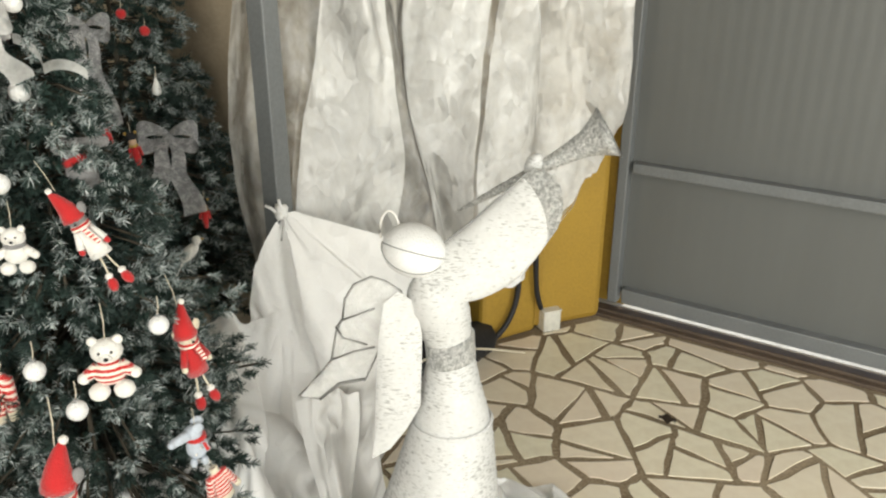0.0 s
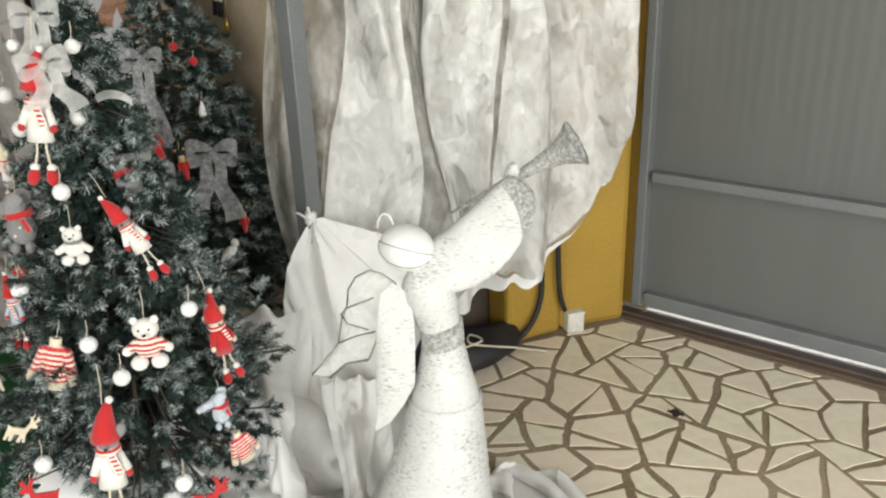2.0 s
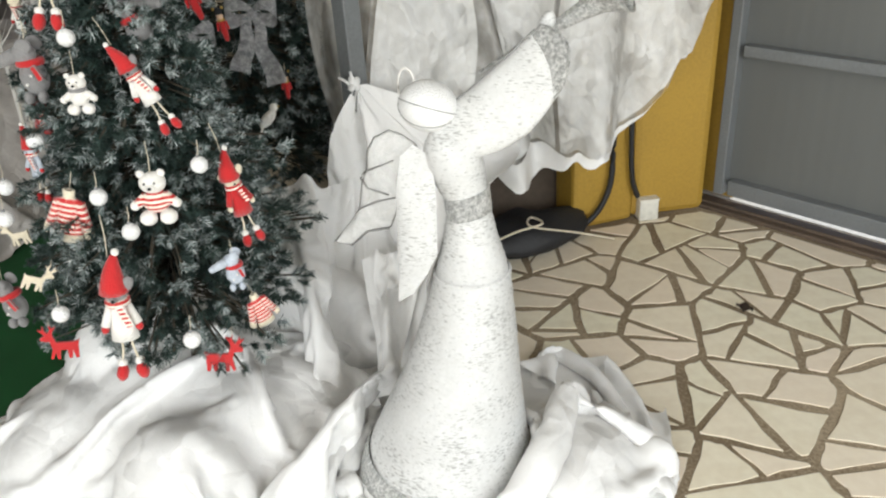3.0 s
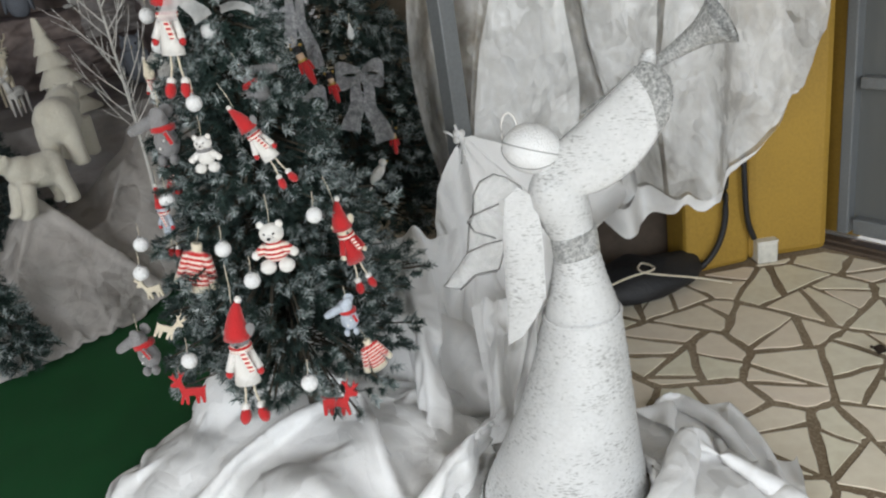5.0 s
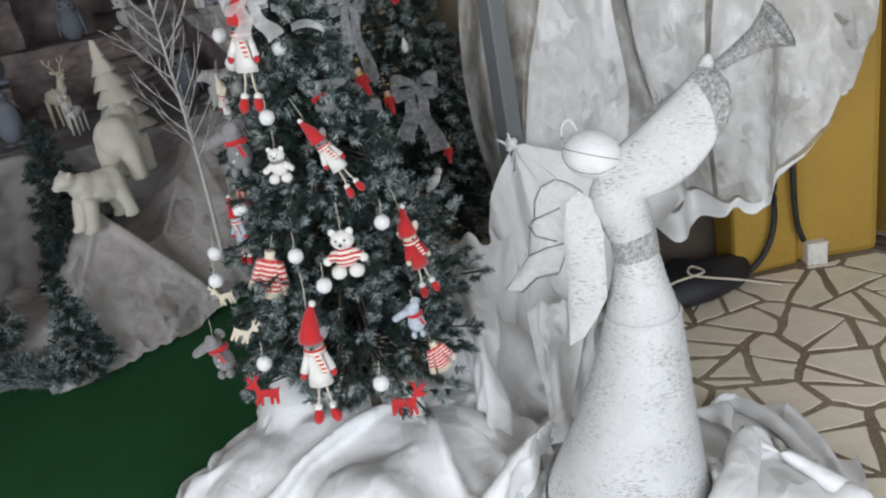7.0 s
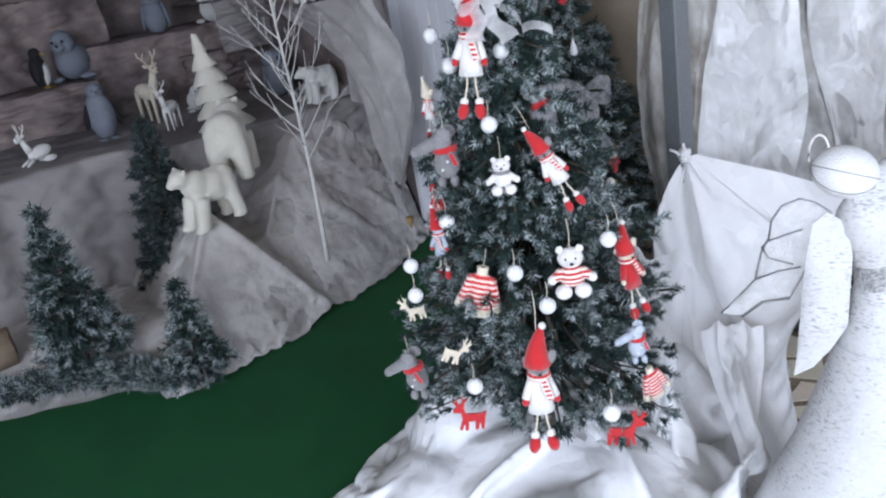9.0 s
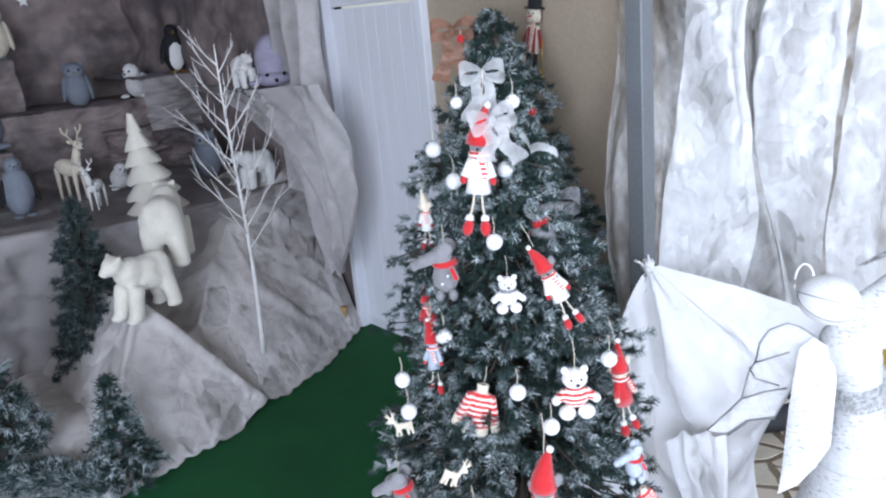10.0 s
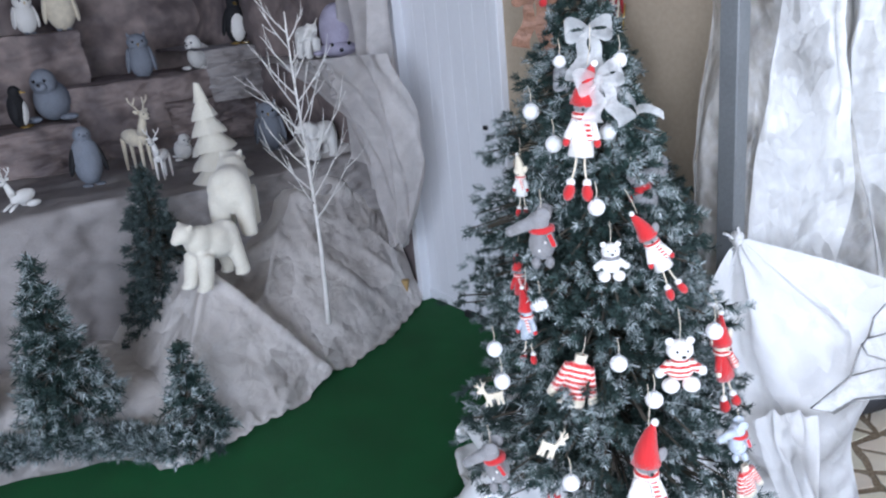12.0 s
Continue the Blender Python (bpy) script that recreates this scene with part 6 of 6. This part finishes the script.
flat_deer(hung(-0.736, 0.944, 0.656), "cream", 0.55, turn=170, label="cream felt reindeer on the tree", tilt=10)
flat_deer(hung(-0.576, 0.809, 0.643), "cream", 0.52, turn=20, label="small cream felt reindeer on the tree", tilt=35)
bow(hung(-0.537, 1.06, 1.385), "mesh_white", 0.80, label="white and silver gauze bow at the tree's top", tail=0.12)
bow(hung(-0.518, 1.03, 1.300, 0.04), "mesh_white", 0.85, turn=15, tilt=-10, label="white glittering bow near the tree's top", tail=0.09)


def gauze_tail():
    """A loose curl of white gauze ribbon."""
    s = Shape()

    def strip(a, b):
        th = a * 7.5
        return (0.015 + 0.085 * a + 0.012 * math.sin(th), -0.012 + 0.016 * math.cos(th) + 0.004 * b, 0.01 - 0.055 * a + 0.016 * (b - 0.5) + 0.010 * math.cos(th))

    s.grid(44, 3, strip, "mesh_white")
    return tagged(s.done("gauze_ribbon", at=turned((-0.495, 1.04, 1.26), 10)), "loose curl of white gauze ribbon on the tree", "ribbon")


gauze_tail()

# the darker tree
bow(hung(-0.590, 1.80, 0.935, 0.10), "silver", 1.35, label="large silver glittering bow on the darker tree", tail=0.12, turn=-5)
bow(hung(-0.787, 1.804, 0.865, 0.20), "silver", 1.15, label="silver gauze bow with long tails on the darker tree", tail=0.11, turn=10)
bow(hung(-0.765, 1.80, 1.205, 0.10), "silver", 1.15, label="silver gauze bow near the darker tree's top", tail=0.17, turn=-15)
bow(Vector((-0.90, 1.93, 1.44)), "copper", 1.25, label="brown ribbon bow at the darker tree's top", tail=0.13, turn=-10)
bird(hung(-0.515, 1.665, 0.680, 0.10), 1.05, tilt=-12, label="white bird ornament on the darker tree")
bird(hung(-0.80, 1.72, 1.03, 0.10), 0.9, tilt=-5, label="white bird ornament clipped on the darker tree")
toy_soldier(hung(-0.765, 1.808, 0.977, 0.19), 1.1, tilt=-18, label="small painted wooden figure in red on the darker tree")
toy_soldier(hung(-0.691, 1.824, 0.901, 0.19), 0.85, tilt=-8, label="small painted wooden soldier on the darker tree")
toy_soldier(hung(-0.520, 1.80, 0.735, 0.10), 0.75, label="slim dark red wooden ornament on the darker tree")


def drop(at):
    s = Shape()
    s.lathe([(0.0, -0.020), (0.010, -0.014), (0.012, -0.004), (0.006, 0.014), (0.0, 0.030)], "foam", seg=14)
    string(s, 0.03, 0.05)
    return tagged(s.done("drop_ornament", at=turned(at)), "white drop-shaped ornament on the darker tree", "bauble")


drop(hung(-0.625, 1.84, 1.06, 0.10))
for at in ((-0.64, 1.83, 1.20), (-0.86, 1.88, 1.42), (-0.70, 1.84, 1.24)):
    s = Shape()
    s.ell((0, 0, 0), 0.013, "red", seg=12)
    string(s, 0.012, 0.03)
    tagged(s.done("bauble", at=turned(at)), "small red ball on the darker tree", "bauble")


def wall_snowman():
    """A flat-backed wooden snowman with a tall black hat, hung on the wall."""
    s = Shape()
    s.lathe([(0.0, 0.0), (0.034, 0.004), (0.038, 0.03), (0.030, 0.06), (0.0, 0.066)], "cream", seg=16, squash=0.5)
    s.lathe([(0.052, 0.058), (0.054, 0.062), (0.034, 0.066), (0.032, 0.12), (0.0, 0.124)], "black", seg=18, squash=0.6)
    s.box((0, 0.0, -0.07), (0.066, 0.02, 0.12), "deep_red", bevel=0.008)
    s.box((0.004, -0.014, -0.05), (0.02, 0.008, 0.14), "knit_red_white", turn=(0, 8, 0), bevel=0.003)
    for k in (-1, 1):
        s.limb((k * 0.03, 0, -0.03), (k * 0.056, -0.004, -0.10), 0.008, 0.007, "deep_red", seg=8)
        s.limb((k * 0.018, 0, -0.12), (k * 0.018, 0, -0.19), 0.010, 0.010, "black", seg=8)
        s.ell((k * 0.012, -0.019, 0.04), 0.004, "black", seg=6)
    s.limb((0.060, -0.004, -0.06), (0.060, -0.004, -0.20), 0.003, 0.003, "gold", seg=6)
    s.limb((0.060, -0.004, -0.19), (0.060, -0.004, -0.24), 0.006, 0.018, "gold", seg=8)
    s.limb((0, -0.02, 0.03), (0.004, -0.05, 0.026), 0.006, 0.001, "red", seg=8)
    p = room(-1.70, DOOR_V - 0.03, 1.44)
    return tagged(s.done("wall_snowman", at=pose(p.x, p.y, p.z, 0, 8, ROOM_TURN) @ Matrix.Diagonal((0.78, 0.78, 0.78, 1))), "wooden snowman with tall black hat hung on the wall", "wall ornament")


wall_snowman()

# ---- things by the gate ----
def socket_box():
    b = thing("plastic_box", "small white plastic junction box on the floor by the pier", "box", at=pose(0.452, 2.625, 0, 0, 0, 28))
    s = Shape()
    s.box((0, 0, 0.040), (0.075, 0.065, 0.080), "box_white", bevel=0.006)
    s.done("body", b)
    s = Shape()
    s.box((0, 0, 0.084), (0.079, 0.069, 0.008), "box_white", bevel=0.003)
    s.done("lid", b)
    return b


socket_box()


def cable(points, r, mat, label):
    s = Shape()
    pts = [Vector(p) for p in points]
    fine = []
    for i in range(len(pts) - 1):
        a, p, q, b = pts[max(i - 1, 0)], pts[i], pts[i + 1], pts[min(i + 2, len(pts) - 1)]
        for j in range(8):
            k = j / 8
            fine.append(0.5 * (2 * p + (q - a) * k + (2 * a - 5 * p + 4 * q - b) * k * k + (3 * p - a - 3 * q + b) * k ** 3))
    s.tube(fine + [pts[-1]], r, mat)
    return tagged(s.done("cable"), label, "cable")


cable([(0.335, 2.52, 0.60), (0.330, 2.515, 0.35), (0.325, 2.51, 0.18), (0.28, 2.47, 0.07), (0.20, 2.40, 0.03), (0.10, 2.30, 0.10)], 0.011, "rubber", "thick black cable hanging down the yellow wall end")
cable([(0.385, 2.56, 0.58), (0.39, 2.555, 0.32), (0.40, 2.565, 0.18), (0.42, 2.59, 0.10)], 0.010, "rubber", "thick black cable hanging down the yellow wall end")
cable([(-0.02, 2.05, 0.13), (0.06, 2.12, 0.15), (0.13, 2.22, 0.14), (0.08, 2.26, 0.14), (0.10, 2.18, 0.145), (0.24, 2.31, 0.07), (0.36, 2.40, 0.012)], 0.004, "cream", "thin pale cable lying on the black bag")


def black_bag():
    s = Shape()
    s.ell((0, 0, 0.05), (0.27, 0.14, 0.065), "rubber", seg=26)
    for v in s.bm.verts:
        v.co += Vector((rough(v.co, 9, 0.03), rough(v.co, 9, 0.03, 3), rough(v.co, 12, 0.025, 5)))
        v.co.z = max(0.008, v.co.z)
    return tagged(s.done("black_bag", at=pose(0.03, 2.30, 0, 0, 0, 42)), "crumpled black bag lying on the floor behind the angel", "bag")


black_bag()


def brown_board():
    s = Shape()
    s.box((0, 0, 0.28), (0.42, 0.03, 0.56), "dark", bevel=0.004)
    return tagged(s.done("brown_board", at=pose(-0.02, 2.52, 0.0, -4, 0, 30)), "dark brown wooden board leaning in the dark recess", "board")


brown_board()


def fallen_leaf():
    s = Shape()
    s.grid(8, 6, lambda a, b: ((a - 0.5) * 0.055, (b - 0.5) * 0.036 * (1 - abs(2 * a - 1) ** 2 + 0.15), 0.012 + 0.012 * abs(math.sin(a * 5 + b * 3))), "leaf_brown")
    return tagged(s.done("dry_leaf", at=pose(0.80, 2.01, 0.0, 0, 0, -30)), "dry dark brown leaf lying on the stone floor", "leaf")


fallen_leaf()


# ---- the broken-stone floor ----
def paved_floor():
    """Irregular stone pieces with wide mortar joints, each a part of the floor."""
    rng = random.Random(77)
    pts = []
    for _ in range(6000):
        p = Vector((rng.uniform(-0.35, 2.15), rng.uniform(0.55, 3.0)))
        r = rng.choice((0.09, 0.12, 0.14, 0.16, 0.18))
        if all((p - q).length > (r + s) * 0.86 for q, s in pts):
            pts.append((p, r))
    limits = []
    n = Vector((V.x, V.y))
    limits.append((n, 2.70))
    wall_n = Vector((-0.53, 0.85))
    limits.append((wall_n, wall_n.dot(Vector((0.405, 2.56)))))

    def clip(poly, nrm, d):
        out = []
        for i, a in enumerate(poly):
            b = poly[(i + 1) % len(poly)]
            da, db = a.dot(nrm) - d, b.dot(nrm) - d
            if da <= 0:
                out.append(a)
            if (da < 0) != (db < 0) and abs(da - db) > 1e-9:
                out.append(a.lerp(b, da / (da - db)))
        return out

    def shards(poly, most):
        """Breaks a large piece across, again and again."""
        area = abs(sum(a.x * b.y - b.x * a.y for a, b in zip(poly, poly[1:] + poly[:1]))) / 2
        if area < most or len(poly) < 3:
            return [poly]
        c = sum(poly, Vector((0, 0))) / len(poly)
        far = max(poly, key=lambda a: (a - c).length) - c
        turn = rng.uniform(-0.5, 0.5) + math.atan2(far.y, far.x)
        nrm = Vector((math.cos(turn), math.sin(turn)))
        gap = rng.uniform(0.005, 0.013)
        tilt = Vector((-nrm.y, nrm.x)) * rng.uniform(-0.06, 0.06)
        skew = (nrm + tilt).normalized()
        at = c + nrm * rng.uniform(-0.03, 0.03)
        one, two = clip(poly, skew, at.dot(skew) - gap), clip(poly, -nrm, -at.dot(nrm) - gap)
        return [q for half in (one, two) if len(half) >= 3 for q in shards(half, rng.uniform(0.010, 0.040))]

    count, pieces = 0, []
    for i, (p, r) in enumerate(pts):
        poly = [p + Vector(c) * 0.45 for c in ((-1, -1), (1, -1), (1, 1), (-1, 1))]
        gap = rng.uniform(0.006, 0.013)
        for j, (q, s) in enumerate(pts):
            d = q - p
            ln = d.length
            if i == j or ln > 0.8:
                continue
            nrm = d / ln
            mid = p + d * (0.5 + (r * r - s * s) / (2 * ln * ln))
            poly = clip(poly, nrm, mid.dot(nrm) - gap)
            if len(poly) < 3:
                break
        for nrm, d in limits:
            if len(poly) >= 3:
                poly = clip(poly, nrm, d)
        if len(poly) >= 3:
            pieces += shards(poly, rng.uniform(0.009, 0.030))
    for poly in pieces:
        poly = [a for k, a in enumerate(poly) if (a - poly[k - 1]).length > 0.006]
        area = abs(sum(a.x * b.y - b.x * a.y for a, b in zip(poly, poly[1:] + poly[:1]))) / 2
        if len(poly) < 3 or area < 0.0009:
            continue
        c = sum(poly, Vector((0, 0))) / len(poly)
        bm = bmesh.new()
        h = 0.0026 + rng.uniform(-0.0006, 0.0008)
        ring = []
        for k, a in enumerate(poly):
            b = poly[(k + 1) % len(poly)]
            for t in (0.0, 0.33, 0.67):
                q = a.lerp(b, t)
                w = rng.uniform(-0.008, 0.003)
                ring.append(q + (q - c).normalized() * w)
        low = [bm.verts.new((a.x - c.x, a.y - c.y, -0.002)) for a in ring]
        top = [bm.verts.new((a.x - c.x, a.y - c.y, h - 0.0008)) for a in ring]
        inn = [bm.verts.new(((a.x - c.x) * 0.985, (a.y - c.y) * 0.985, h)) for a in ring]
        m = len(ring)
        for k in range(m):
            g = (k + 1) % m
            bm.faces.new((low[k], low[g], top[g], top[k]))
            bm.faces.new((top[k], top[g], inn[g], inn[k]))
        bm.faces.new(inn)
        me = bpy.data.meshes.new("stone")
        bm.to_mesh(me)
        bm.free()
        me.materials.append(M["stone"])
        ob = new("stone", me)
        ob.parent = floor
        ob.location = (c.x, c.y, 0)
        count += 1
    return count


paved_floor()
